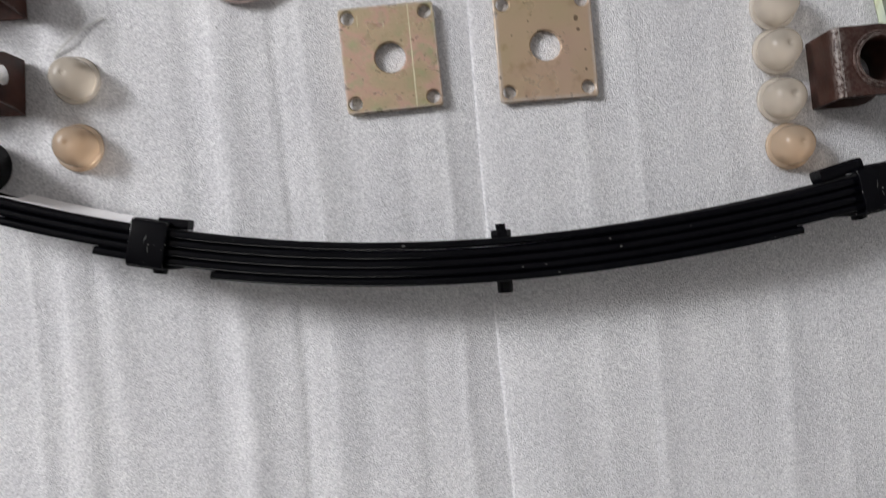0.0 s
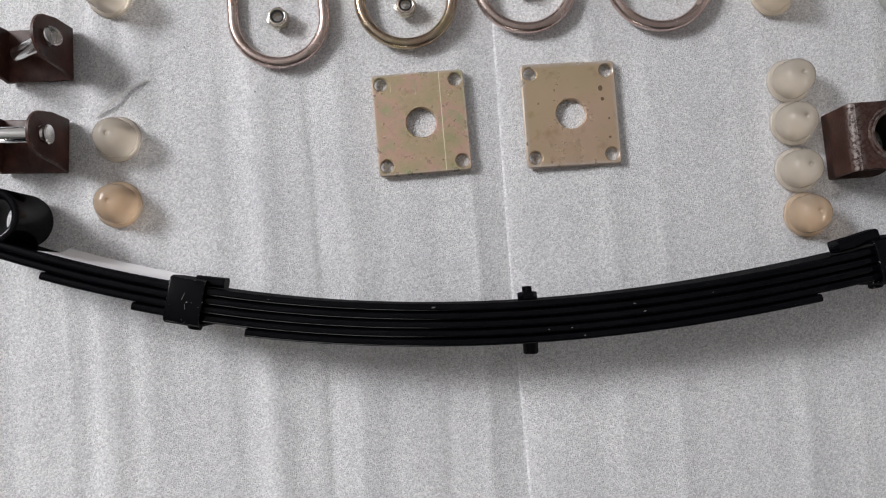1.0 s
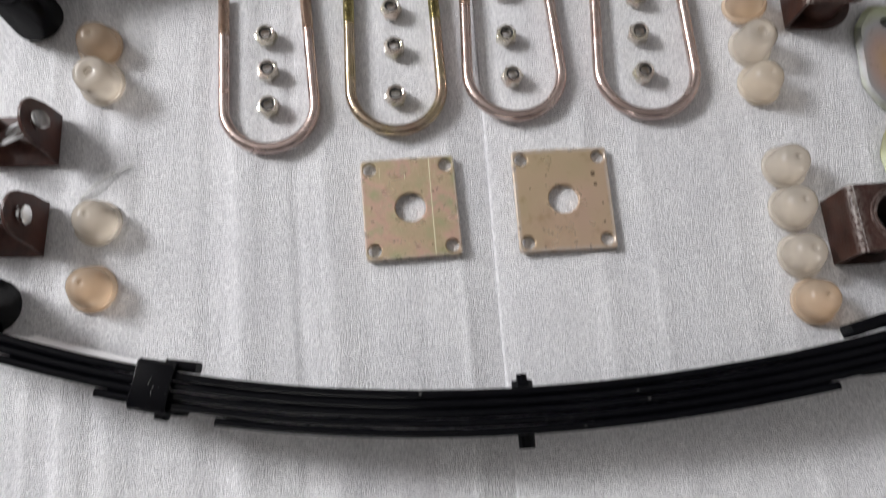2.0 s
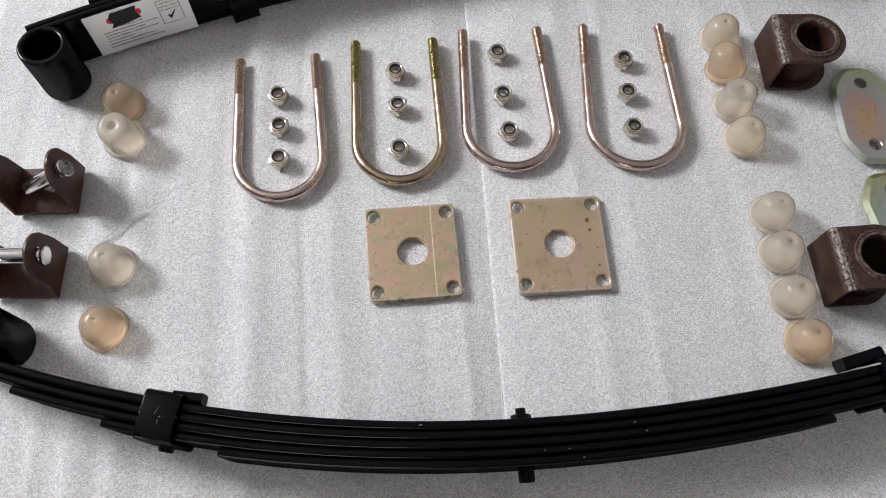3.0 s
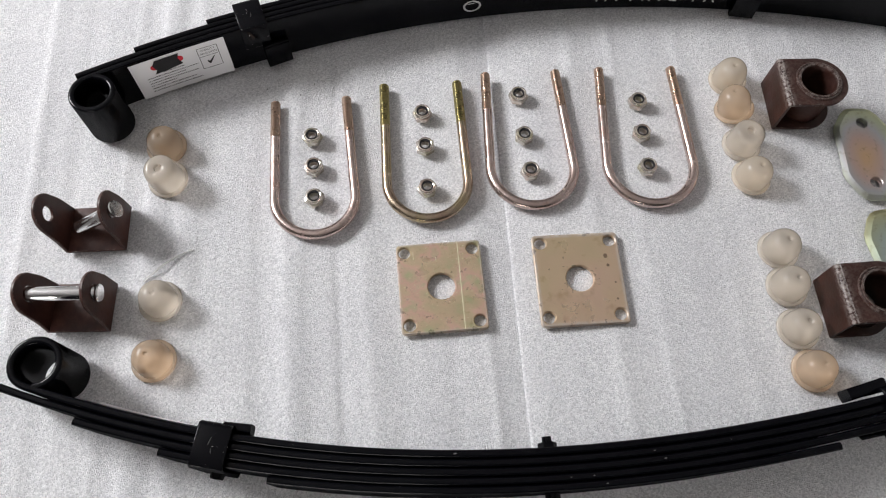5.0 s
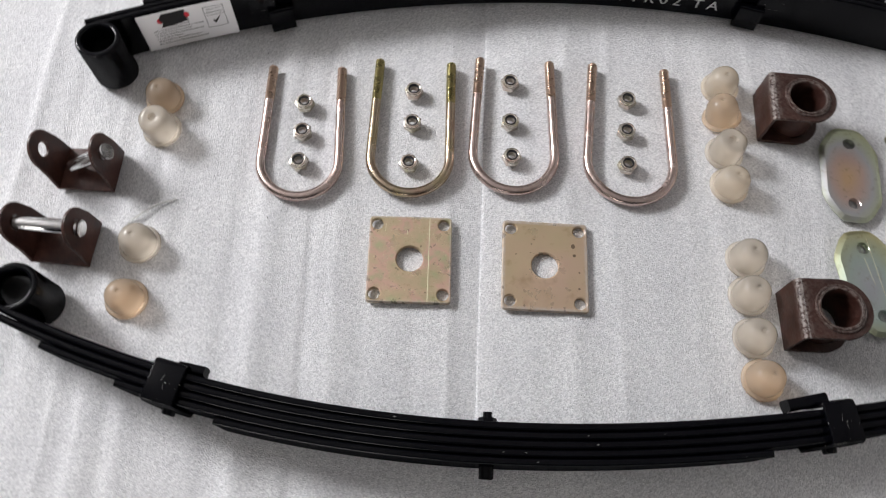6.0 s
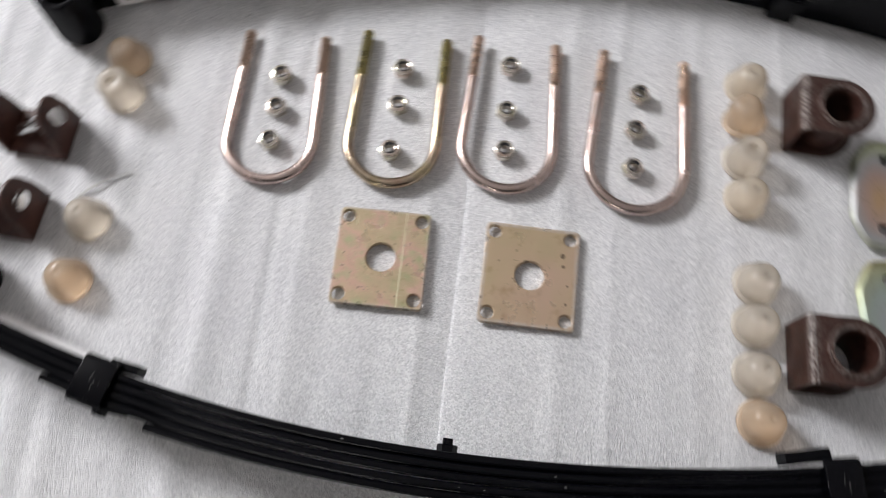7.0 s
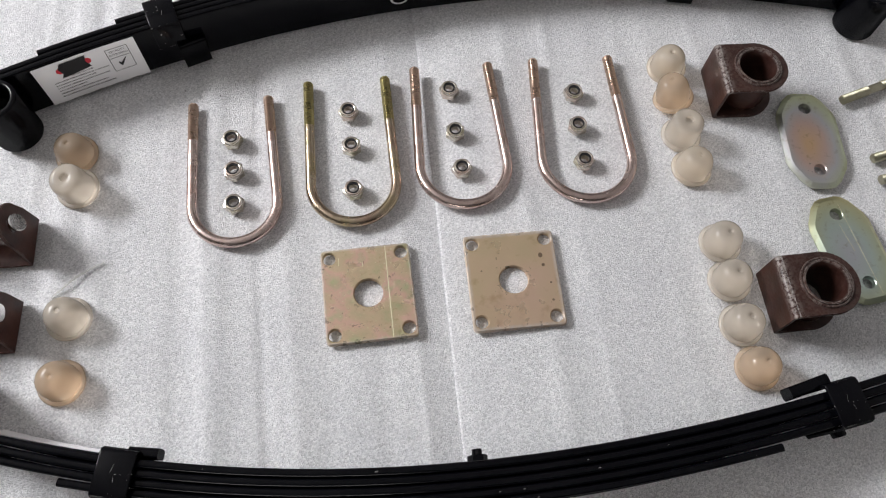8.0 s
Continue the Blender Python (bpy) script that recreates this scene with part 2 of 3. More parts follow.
def stained_zinc(name, stops):
    """Iridescent zinc whose tint spreads from the middle of the plate outwards."""
    m, nt, b = material(name, (0.6, 0.6, 0.5), 0.3, 0.95)
    v = coords(nt, (22.0, 14.0, 1.0))
    length = nt.nodes.new("ShaderNodeVectorMath")
    length.operation = "LENGTH"
    wob = nt.nodes.new("ShaderNodeMix")
    wob.data_type = "VECTOR"
    wob.inputs[0].default_value = 0.16
    blur = nt.nodes.new("ShaderNodeTexNoise")
    blur.inputs["Scale"].default_value, blur.inputs["Detail"].default_value = 2.2, 3.0
    nt.links.new(v, blur.inputs["Vector"])
    nt.links.new(v, wob.inputs[4])
    nt.links.new(blur.outputs[1], wob.inputs[5])
    nt.links.new(wob.outputs[1], length.inputs[0])
    tint = ramp(nt, length.outputs["Value"], stops)
    o = coords(nt)
    spots = ramp(nt, noise_tex(nt, o, 150.0, 3.0), [(0.28, (0.70, 0.66, 0.58)), (0.44, (1.0, 1.0, 1.0))])
    nt.links.new(mix(nt, 0.7, tint, spots, "MULTIPLY"), b.inputs["Base Color"])
    nt.links.new(ramp(nt, noise_tex(nt, o, 60.0, 4.0), [(0.3, 0.27), (0.7, 0.40)]), b.inputs["Roughness"])
    bump(nt, b, noise_tex(nt, o, 320.0, 3.0), 0.12, 0.0005)
    return m


M_PLATE_A = stained_zinc("orange_centred_zinc", [(0.10, (0.72, 0.50, 0.30)), (0.32, (0.66, 0.50, 0.44)), (0.50, (0.56, 0.57, 0.58)), (0.66, (0.56, 0.61, 0.44)), (0.86, (0.52, 0.52, 0.25)), (0.98, (0.66, 0.66, 0.50))])
M_PLATE_B = stained_zinc("blue_green_zinc", [(0.10, (0.54, 0.57, 0.60)), (0.38, (0.52, 0.62, 0.57)), (0.60, (0.55, 0.60, 0.42)), (0.80, (0.62, 0.57, 0.30)), (0.96, (0.62, 0.62, 0.44))])
M_STUD = zinc("grey_green_zinc_stud", [(0.3, (0.38, 0.36, 0.26)), (0.7, (0.46, 0.44, 0.34))], (0.30, 0.42), 40.0, 0.95)
M_BROWN = rust_brown()
M_HANGER = rust_brown("worn_brown_primer", (0.003, 0.0, 0.0455), 0.62)
M_CREAM = rubber("cream_rubber", (1.0, 0.90, 0.77), (1.0, 0.95, 0.89), 0.46)
M_AMBER = rubber("amber_rubber", (1.0, 0.83, 0.66), (1.0, 0.915, 0.82), 0.38)
M_CLEAR = rubber("milky_rubber", (1.0, 0.92, 0.82), (1.0, 0.965, 0.92), 0.38)
M_PIN = plain("bright_steel_pin", (0.82, 0.82, 0.82), 0.18, 1.0)
M_BARE = plain("bare_scratched_steel", (0.11, 0.11, 0.105), 0.45, 0.0)
M_NYLON = plain("dark_nylon", (0.012, 0.012, 0.015), 0.35)
M_STICKER = plain("white_sticker", (0.87, 0.87, 0.88), 0.45, 0.0, 20.0, 0.03)
M_INK = plain("black_ink", (0.012, 0.012, 0.013), 0.4)
M_GREYINK = plain("grey_print", (0.06, 0.06, 0.065), 0.5)
M_RED = plain("red_print", (0.62, 0.03, 0.05), 0.45)
M_STENCIL = plain("white_stencil_paint", (0.42, 0.42, 0.42), 0.6, 0.0, 300.0, 0.3)
M_STRIP = rubber("clear_plastic_strip", (0.95, 0.95, 0.93), (1.0, 1.0, 1.0), 0.6)
M_WALL = plain("grey_wall_paint", (0.33, 0.32, 0.315), 0.8, 0.0, 3.0, 0.05)
# kept dark only to weaken the bounce from behind the camera
M_DARKWALL = plain("dim_bounce_wall", (0.10, 0.097, 0.095), 0.8, 0.0, 3.0, 0.05)
M_CEILING = plain("white_ceiling_paint", (0.55, 0.54, 0.53), 0.8, 0.0, 3.0, 0.05)
M_FLOOR = plain("grey_cement_floor", (0.30, 0.29, 0.28), 0.7, 0.0, 5.0, 0.15)
M_GLASSFRAME = plain("grey_frame_paint", (0.35, 0.35, 0.36), 0.5)


# ---------------------------------------------------------------- mesh helpers
def mesh_object(name, bm, mat, angle=40):
    bmesh.ops.recalc_face_normals(bm, faces=bm.faces)
    me = bpy.data.meshes.new(name)
    bm.to_mesh(me)
    bm.free()
    me.materials.append(mat)
    me.polygons.foreach_set("use_smooth", [True] * len(me.polygons))
    me.set_sharp_from_angle(angle=radians(angle))
    return new(name, me)


def part(name, bm, mat, parent, label="", m=None, angle=40):
    ob = mesh_object(name, bm, mat, angle)
    ob.parent = parent
    if m is not None:
        ob.matrix_basis = m
    return tagged(ob, label)


def thing(name, m, label, category, group=""):
    ob = new(name)
    ob.empty_display_size = 0.02
    ob.matrix_basis = m
    return tagged(ob, label, category, group)


def ring(cx, cy, r, n, turn=0.0):
    return [(cx + r * math.cos(2 * math.pi * i / n + turn), cy + r * math.sin(2 * math.pi * i / n + turn)) for i in range(n)]


def offset(loop, d):
    """The loop moved inwards by d (counter-clockwise loops)."""
    out, n = [], len(loop)
    for i in range(n):
        a, b, c = Vector(loop[i - 1]), Vector(loop[i]), Vector(loop[(i + 1) % n])
        e, f = (b - a).normalized(), (c - b).normalized()
        na, nb = Vector((-e.y, e.x)), Vector((-f.y, f.x))
        h = (na + nb).normalized()
        out.append(tuple(b + h * d / max(0.4, h.dot(na))))
    return out


def inside(p, loop):
    odd = False
    for (x0, y0), (x1, y1) in zip(loop, loop[1:] + loop[:1]):
        if (y0 > p.y) != (y1 > p.y) and p.x < x0 + (p.y - y0) / (y1 - y0) * (x1 - x0):
            odd = not odd
    return odd


def slab(outer, holes, z0, z1, bevel=0.0005, hole_bevel=None, rise=1.0):
    """A plate with that outline and those round holes, its edges broken; rise: height of the outer bevel to its width."""
    hole_bevel = bevel if hole_bevel is None else hole_bevel
    bm = bmesh.new()
    loops = [(outer, 1, bevel, bevel * rise)] + [(h, -1, hole_bevel, hole_bevel) for h in holes]
    rows = []
    for loop, sign, bv, up in loops:
        small = offset(loop, bv * sign)
        rows.append([[bm.verts.new((*p, z)) for p in pts] for pts, z in ((small, z0), (loop, z0 + up), (loop, z1 - up), (small, z1))])
    for r in rows:
        n = len(r[0])
        for lo, hi in zip(r, r[1:]):
            for i in range(n):
                bm.faces.new((lo[i], lo[(i + 1) % n], hi[(i + 1) % n], hi[i]))
    edge, gaps = offset(outer, bevel), [offset(h, -hole_bevel) for h in holes]
    for level in (0, 3):
        verts = [v for r in rows for v in r[level]]
        edges, k = [], 0
        for r in rows:
            n = len(r[level])
            edges += [(k + i, k + (i + 1) % n) for i in range(n)]
            k += n
        _, _, faces, origin, _, _ = delaunay_2d_cdt([v.co.xy * 100 for v in verts], edges, [], 0, 1e-6)
        for f in faces:
            corners = [verts[origin[i][0]] for i in f]
            mid = sum((v.co.xy for v in corners), Vector((0, 0))) / len(corners)
            if inside(mid, edge) and not any(inside(mid, h) for h in gaps) and not bm.faces.get(corners):
                bm.faces.new(corners)
    return bm


def lathe(profile, n=28):
    """(radius, height) rows turned round z; a first or last radius of 0 closes it."""
    bm = bmesh.new()
    rows = []
    for r, z in profile:
        rows.append([bm.verts.new((0, 0, z))] if r == 0 else [bm.verts.new((r * math.cos(2 * math.pi * i / n), r * math.sin(2 * math.pi * i / n), z)) for i in range(n)])
    for a, b in zip(rows, rows[1:]):
        for i in range(n):
            j = (i + 1) % n
            quad = [a[0] if len(a) == 1 else a[i], a[0] if len(a) == 1 else a[j], b[0] if len(b) == 1 else b[j], b[0] if len(b) == 1 else b[i]]
            seen = list(dict.fromkeys(quad))
            if len(seen) > 2:
                bm.faces.new(seen)
    return bm


def ribbon(path, thick, z0, z1, r=0.002):
    """A flat bar on edge: its rounded section follows the path (x, y); thick across, z0 to z1 high."""
    bm = bmesh.new()
    h = thick / 2
    r = min(r, h * 0.8)
    sec = []
    for cx, cz, a0 in ((h - r, z1 - r, 0), (-h + r, z1 - r, 90), (-h + r, z0 + r, 180), (h - r, z0 + r, 270)):
        sec += [(cx + r * math.cos(radians(a0 + a)), cz + r * math.sin(radians(a0 + a))) for a in (0, 22.5, 45, 67.5, 90)]
    rows = []
    for i, p in enumerate(path):
        a, b = Vector(path[max(0, i - 1)]), Vector(path[min(len(path) - 1, i + 1)])
        t = (b - a).normalized()
        nrm = Vector((-t.y, t.x))
        rows.append([bm.verts.new((p[0] + nrm.x * u, p[1] + nrm.y * u, z)) for u, z in sec])
    for a, b in zip(rows, rows[1:]):
        for i in range(len(sec)):
            j = (i + 1) % len(sec)
            bm.faces.new((a[i], a[j], b[j], b[i]))
    bm.faces.new(rows[0])
    bm.faces.new(list(reversed(rows[-1])))
    return bm


def tube(path, radius, n=18, tip=0.0, pitch=0.0, depth=0.0):
    """A round bar along the path. tip: chamfer at the first end; pitch, depth: a screw thread."""
    bm = bmesh.new()
    rows, up, run = [], Vector((0, 0, 1)), 0.0
    for i, p in enumerate(path):
        p = Vector(p)
        a, b = Vector(path[max(0, i - 1)]), Vector(path[min(len(path) - 1, i + 1)])
        run += (p - a).length if i else 0
        t = (b - a).normalized()
        side = t.cross(up).normalized()
        top = side.cross(t)
        r = radius - tip * (1 - run / 0.0012) if tip and run < 0.0012 else radius
        row = []
        for k in range(n):
            w = 2 * math.pi * k / n
            q = r
            if pitch:
                q = r - depth * abs(((run / pitch + k / n) % 1.0) * 2 - 1)
            row.append(bm.verts.new(p + side * q * math.cos(w) + top * q * math.sin(w)))
        rows.append(row)
    for a, b in zip(rows, rows[1:]):
        for i in range(n):
            j = (i + 1) % n
            bm.faces.new((a[i], a[j], b[j], b[i]))
    bm.faces.new(rows[0])
    bm.faces.new(list(reversed(rows[-1])))
    return bm


def block(x0, x1, y0, y1, z0, z1, bevel=0.0):
    bm = bmesh.new()
    bmesh.ops.create_cube(bm, size=1, matrix=Matrix.Translation(((x0 + x1) / 2, (y0 + y1) / 2, (z0 + z1) / 2)) @ Matrix.Diagonal((x1 - x0, y1 - y0, z1 - z0, 1)))
    if bevel:
        bmesh.ops.bevel(bm, geom=bm.edges[:], offset=bevel, segments=2, affect="EDGES", profile=0.5)
    return bm


# ---------------------------------------------------------------- room
def wall_with_opening(name, m, half, height, cx, cz, w, h, label, mat):
    """A wall in its own x, z plane with one opening through it, 0.2 m thick."""
    bm = bmesh.new()
    xs, zs = [-half, cx - w / 2, cx + w / 2, half], [0, cz - h / 2, cz + h / 2, height]
    for i in range(3):
        for k in range(3):
            if i == 1 and k == 1:
                continue
            b = block(xs[i], xs[i + 1], 0, 0.2, zs[k], zs[k + 1])
            me = bpy.data.meshes.new("piece")
            b.to_mesh(me)
            b.free()
            bm.from_mesh(me)
            bpy.data.meshes.remove(me)
    bmesh.ops.remove_doubles(bm, verts=bm.verts, dist=1e-5)
    ob = mesh_object(name, bm, mat, 30)
    ob.matrix_basis = m
    return tagged(ob, label, "wall", kind="structure")


def opening_frame(name, m, w, h):
    ob = new(name)
    ob.matrix_basis = m
    tagged(ob, "plain grey metal frame round an unseen light opening in a wall", "window", kind="structure")
    for x0, x1, z0, z1 in ((-w / 2, -w / 2 + 0.04, -h / 2, h / 2), (w / 2 - 0.04, w / 2, -h / 2, h / 2), (-w / 2 + 0.04, w / 2 - 0.04, -h / 2, -h / 2 + 0.04), (-w / 2 + 0.04, w / 2 - 0.04, h / 2 - 0.04, h / 2)):
        part("frame_bar", block(x0, x1, 0.08, 0.13, z0, z1, 0.003), M_GLASSFRAME, ob)


H = 3.1
tagged(mesh_object("floor", block(-3.2, 2.6, -3.5, 2.6, -0.25, -0.014), M_FLOOR), "grey cement floor under the white sheets", "floor", kind="structure")
tagged(mesh_object("ceiling", block(-3.2, 2.6, -3.5, 2.6, H, H + 0.15), M_CEILING), "plain white painted ceiling", "ceiling", kind="structure")
wall_with_opening("wall_west", pose(WX, -0.4, 0, 0, 0, 90), 3.0, H, WY + 0.4, WZ, WW, WH, "grey painted wall with a window opening", M_WALL)
# unseen wall, added dark to hold back light from the south
wall_with_opening("wall_south", pose(-0.35, DY, 0, 0, 0, 180), 2.55, H, -0.35 - DX, DZ, DW, DH, "unseen dark grey wall, added to dim the bounce, with a low fill opening", M_DARKWALL)
tagged(mesh_object("wall_east", block(2.2, 2.4, -3.2, 2.4, 0, H), M_WALL), "plain grey painted wall", "wall", kind="structure")
tagged(mesh_object("wall_north", block(WX, 2.2, 2.4, 2.6, 0, H), M_WALL), "plain grey painted wall", "wall", kind="structure")
opening_frame("window_1", pose(WX, WY, WZ, 0, 0, 90), WW, WH)
# frame of the added fill opening, out of view
opening_frame("fill_opening", pose(DX, DY, DZ, 0, 0, 180), DW, DH)

# ---------------------------------------------------------------- sheets
rng = random.Random(5)
RIDGES = []
x = -1.0
while x < 1.4:
    x += rng.uniform(0.024, 0.054)
    RIDGES.append((x, rng.uniform(0.0050, 0.0125), rng.uniform(0.25, 1.0), rng.uniform(0, 9), rng.choice((1, 1, 1, -0.5))))


def seam_x(y):
    return 0.0697 + 0.059 * y + 0.0012 * math.sin(9 * y)


def ripple(x, y):
    u = x - 0.059 * y + 0.011 * noise.noise((x * 2.6, y * 3.0, 3.1)) + 0.003 * noise.noise((x * 9, y * 9, 5.1))
    z = 0.0
    for c, w, a, ph, s in RIDGES:
        d = (u - c) / w
        if abs(d) < 3:
            # steep on the side towards the window, drawn out on the other
            d *= 1.25 if d < 0 else 0.8
            z += s * a * (w / 0.0080) ** 0.7 * math.exp(-d * d) * (0.75 + 0.7 * noise.noise((ph, y * 2.2, c * 7)))
    z = 0.0046 * (1.0 - 0.6 / (1 + math.exp(-(x - 0.02) / 0.02))) * z + 0.0014 * noise.noise((x * 14, y * 4, 0.4))
    z -= 0.0028
    return z if z < -0.0008 else -0.0008 + 0.0011 * math.tanh((z + 0.0008) / 0.0011)


def sheet(name, x0, x1, y0, y1, lift, left_edge, label):
    nx, ny = round((x1 - x0) / 0.0028), round((y1 - y0) / 0.018)
    verts, faces = [], []
    for j in range(ny + 1):
        y = y0 + (y1 - y0) * j / ny
        for i in range(nx + 1):
            x = (seam_x(y) if left_edge else x0) + (x1 - x0) * i / nx
            z = ripple(x, y) + lift
            # the overlap sags towards the seam on both sheets
            d = x - seam_x(y)
            if d < 0.036:
                z -= 0.0034 * min(1.0, max(0.0, 1 - d / 0.036 if left_edge else 1 + d / 0.060)) ** (1.3 if left_edge else 2.2)
            elif not left_edge:
                z -= 0.0034
            verts.append((x, y, z))
    for j in range(ny):
        for i in range(nx):
            a = j * (nx + 1) + i
            faces.append((a, a + 1, a + nx + 2, a + nx + 1))
    me = bpy.data.meshes.new(name)
    me.from_pydata(verts, [], faces)
    me.polygons.foreach_set("use_smooth", [True] * len(faces))
    me.materials.append(M_SHEET)
    ob = new(name, me)
    mod = ob.modifiers.new("thickness", "SOLIDIFY")
    mod.thickness, mod.offset = 0.0014, -1.0
    return tagged(ob, label, "packing sheet")


LIFT = 0.0017
sheet("foam_sheet", -1.15, 0.20, -0.85, 1.05, 0.0, False, "white rippled foam packing sheet spread on the floor")
sheet("foam_sheet", 0.0, 1.25, -0.85, 1.05, LIFT, True, "white rippled foam packing sheet overlapping another sheet")


# ---------------------------------------------------------------- leaf springs
LEAF, WIDE = 0.0073, 0.060


def leaf_spring(m, k, k3, ends, clips, tongue, sticker_span, label, writing, chips=()):
    """ends: for each leaf its ends along x from the centre bolt; +y is the hollow side."""
    spring = thing("leaf_spring", m, label, "leaf spring", "pair of leaf springs")

    def at(x, d):
        """The point d outside the inner edge at x."""
        t = Vector((1, 2 * k * x + 3 * k3 * x * x)).normalized()
        return (x + t.y * d, k * x * x + k3 * x ** 3 - t.x * d)

    tops = [WIDE - drop for drop in (0.0, 0.0011, 0.0018, 0.0030, 0.0036)]
    R = 0.0203
    for n, (xa, xb) in enumerate(ends):
        d = LEAF * n + LEAF / 2
        steps = 56
        path = [at(xa + (xb - xa) * i / steps, d) for i in range(steps + 1)]
        if n == 0:
            for side in (0, 1):
                x = (xa, xb)[side]
                t = Vector((1, 2 * k * x + 3 * k3 * x * x)).normalized() * (1 if side else -1)
                nrm = Vector((-t.y, t.x)) * (1 if side else -1)
                base = Vector(at(x, d))
                c = base + nrm * R
                curl = []
                for i in range(1, 33):
                    w = radians(338) * i / 32
                    curl.append(tuple(c - nrm * R * math.cos(w) + t * R * math.sin(w)))
                path = path + curl if side else list(reversed(curl)) + path
        part("main_leaf" if n == 0 else "leaf", ribbon(path, LEAF - 0.0008, 0.0, tops[n], 0.0025), M_BLACK, spring, "black leaf with an eye rolled at each end" if n == 0 else "")
    total = LEAF * len(ends)
    # centre bolt
    bolt = part("centre_bolt", tube([(0, 0.011, 0.03), (0, 0.0105, 0.03), (0, 0.0, 0.03)], 0.0042, 14), M_BLACK, spring)
    hexa = slab(ring(0, 0, 0.0085, 6), [], 0, 0.0065, 0.0008)
    bmesh.ops.transform(hexa, matrix=pose(0, -0.0004, 0.03, -90, 0, 0), verts=hexa.verts)
    part("bolt_nut", hexa, M_BLACK, bolt)
    part("bolt_head", tube([(0, -total - 0.0105, 0.03), (0, -total - 0.0095, 0.03), (0, -total + 0.0004, 0.03)], 0.0066, 18, 0.0008), M_BLACK, bolt)
    # clips
    for x, depth, inward, reach, deep, thick in clips:
        t = Vector((1, 2 * k * x + 3 * k3 * x * x)).normalized()
        turn = math.degrees(math.atan2(t.y, t.x))
        o = at(x, 0)
        frame_m = pose(o[0], o[1], 0, 0, 0, turn)
        w, q, out = 0.0145, 0.0034, -depth * LEAF
        # strap round the outer leaves and over both edges: path in (y, z), swept along x
        zt = WIDE + 0.003
        pts = [(0.0040, 0.0004), (out + 0.001, 0.0004)]
        pts += [(out - 0.0022, 0.003), (out - 0.0022, zt - 0.004), (out - 0.0010, zt - 0.0008), (out + 0.002, zt)]
        pts += [(0.0005, zt), (0.0032, zt - 0.001), (0.0042, zt - 0.004), (0.0042, zt - 0.030)]
        bm = ribbon(pts[1:], q, -w, w, 0.0012)
        bmesh.ops.transform(bm, matrix=Matrix(((0, 0, 1, 0), (1, 0, 0, 0), (0, 1, 0, 0), (0, 0, 0, 1))), verts=bm.verts)
        clip = part("clip", bm, M_CLIP, spring, "folded black steel rebound clip with chipped edges", frame_m)
        # tongue bent along the hollow side, clear of the leaf beside the strap
        z0, z1 = tongue
        run = []
        for i in range(9):
            f = i / 8
            xs = x + inward * (0.004 + (reach - 0.004) * f)
            p = at(xs, -(deep + (thick / 2 + 0.0008 - deep) * f))
            run.append((p[0], p[1]))
        b = ribbon(run if inward > 0 else run[::-1], thick, z0, z1, 0.0030)
        bmesh.ops.transform(b, matrix=frame_m.inverted(), verts=b.verts)
        part("clip_tab", b, M_BLACK, clip)
        for u, v, length, lean in ((-0.002, -0.013, 0.006, 0.25), (0.002, -0.020, 0.004, -0.2)):
            bm = bmesh.new()
            bm.faces.new([bm.verts.new((u + a * lean * length + b * 0.0002, v + a * length, zt + q / 2 + 0.0002)) for a, b in ((0, -1), (0, 1), (1, 0.6), (1, -0.6))])
            part("scratch", bm, M_BARE, clip)
        part("rivet", tube([(0.004 * inward, out - 0.0085, 0.034), (0.004 * inward, out - 0.0075, 0.034), (0.004 * inward, out - 0.003, 0.034)], 0.0062, 14, 0.001), M_BLACK, clip)
    # bare chips on the upper edges of the leaves
    for x, n, size in chips:
        bm = bmesh.new()
        o = Vector(at(x, LEAF * (n + 0.5)))
        bm.faces.new([bm.verts.new((o.x + size * 0.8 * a, o.y + size * 0.7 * b, tops[n] + 0.0002)) for a, b in ((-1.0, -0.3), (0.2, -0.5), (1.1, 0.1), (0.3, 0.5), (-0.6, 0.3))])
        part("paint_chip", bm, M_BARE, spring)
    # sticker on the hollow face
    if sticker_span:
        xa, xb, peel, printed = sticker_span
        n = 24

        def face(u, v, lift=0.0004):
            """u along the sticker from its reading start, v up, both in metres."""
            x = xa - u if writing else xa + u
            p = at(x, 0)
            t = Vector((1, 2 * k * x + 3 * k3 * x * x)).normalized()
            out = lift + peel * max(0.0, 1 - v / 0.022) ** 2
            return Vector((p[0] - t.y * out, p[1] + t.x * out, v))

        length = abs(xb - xa)
        bm = bmesh.new()
        rows = [[bm.verts.new(face(length * i / n, 0.0022 + 0.0545 * j / 6 + (0.0003 * math.sin(i * 1.3) if j == 0 else 0))) for j in range(7)] for i in range(n + 1)]
        for a, b in zip(rows, rows[1:]):
            for j in range(6):
                bm.faces.new((a[j], b[j], b[j + 1], a[j + 1]))
        label_ob = part("sticker", bm, M_STICKER, spring, "white paper sticker with small print and a blacked-out mark")

        def print_shape(name, pts_faces, mat, lift):
            bm = bmesh.new()
            for poly in pts_faces:
                bm.faces.new([bm.verts.new(face(u, v, lift)) for u, v in poly])
            part(name, bm, mat, label_ob)

        def bar(u0, v0, u1, v1):
            return [(u0, v0), (u1, v0), (u1, v1), (u0, v1)]

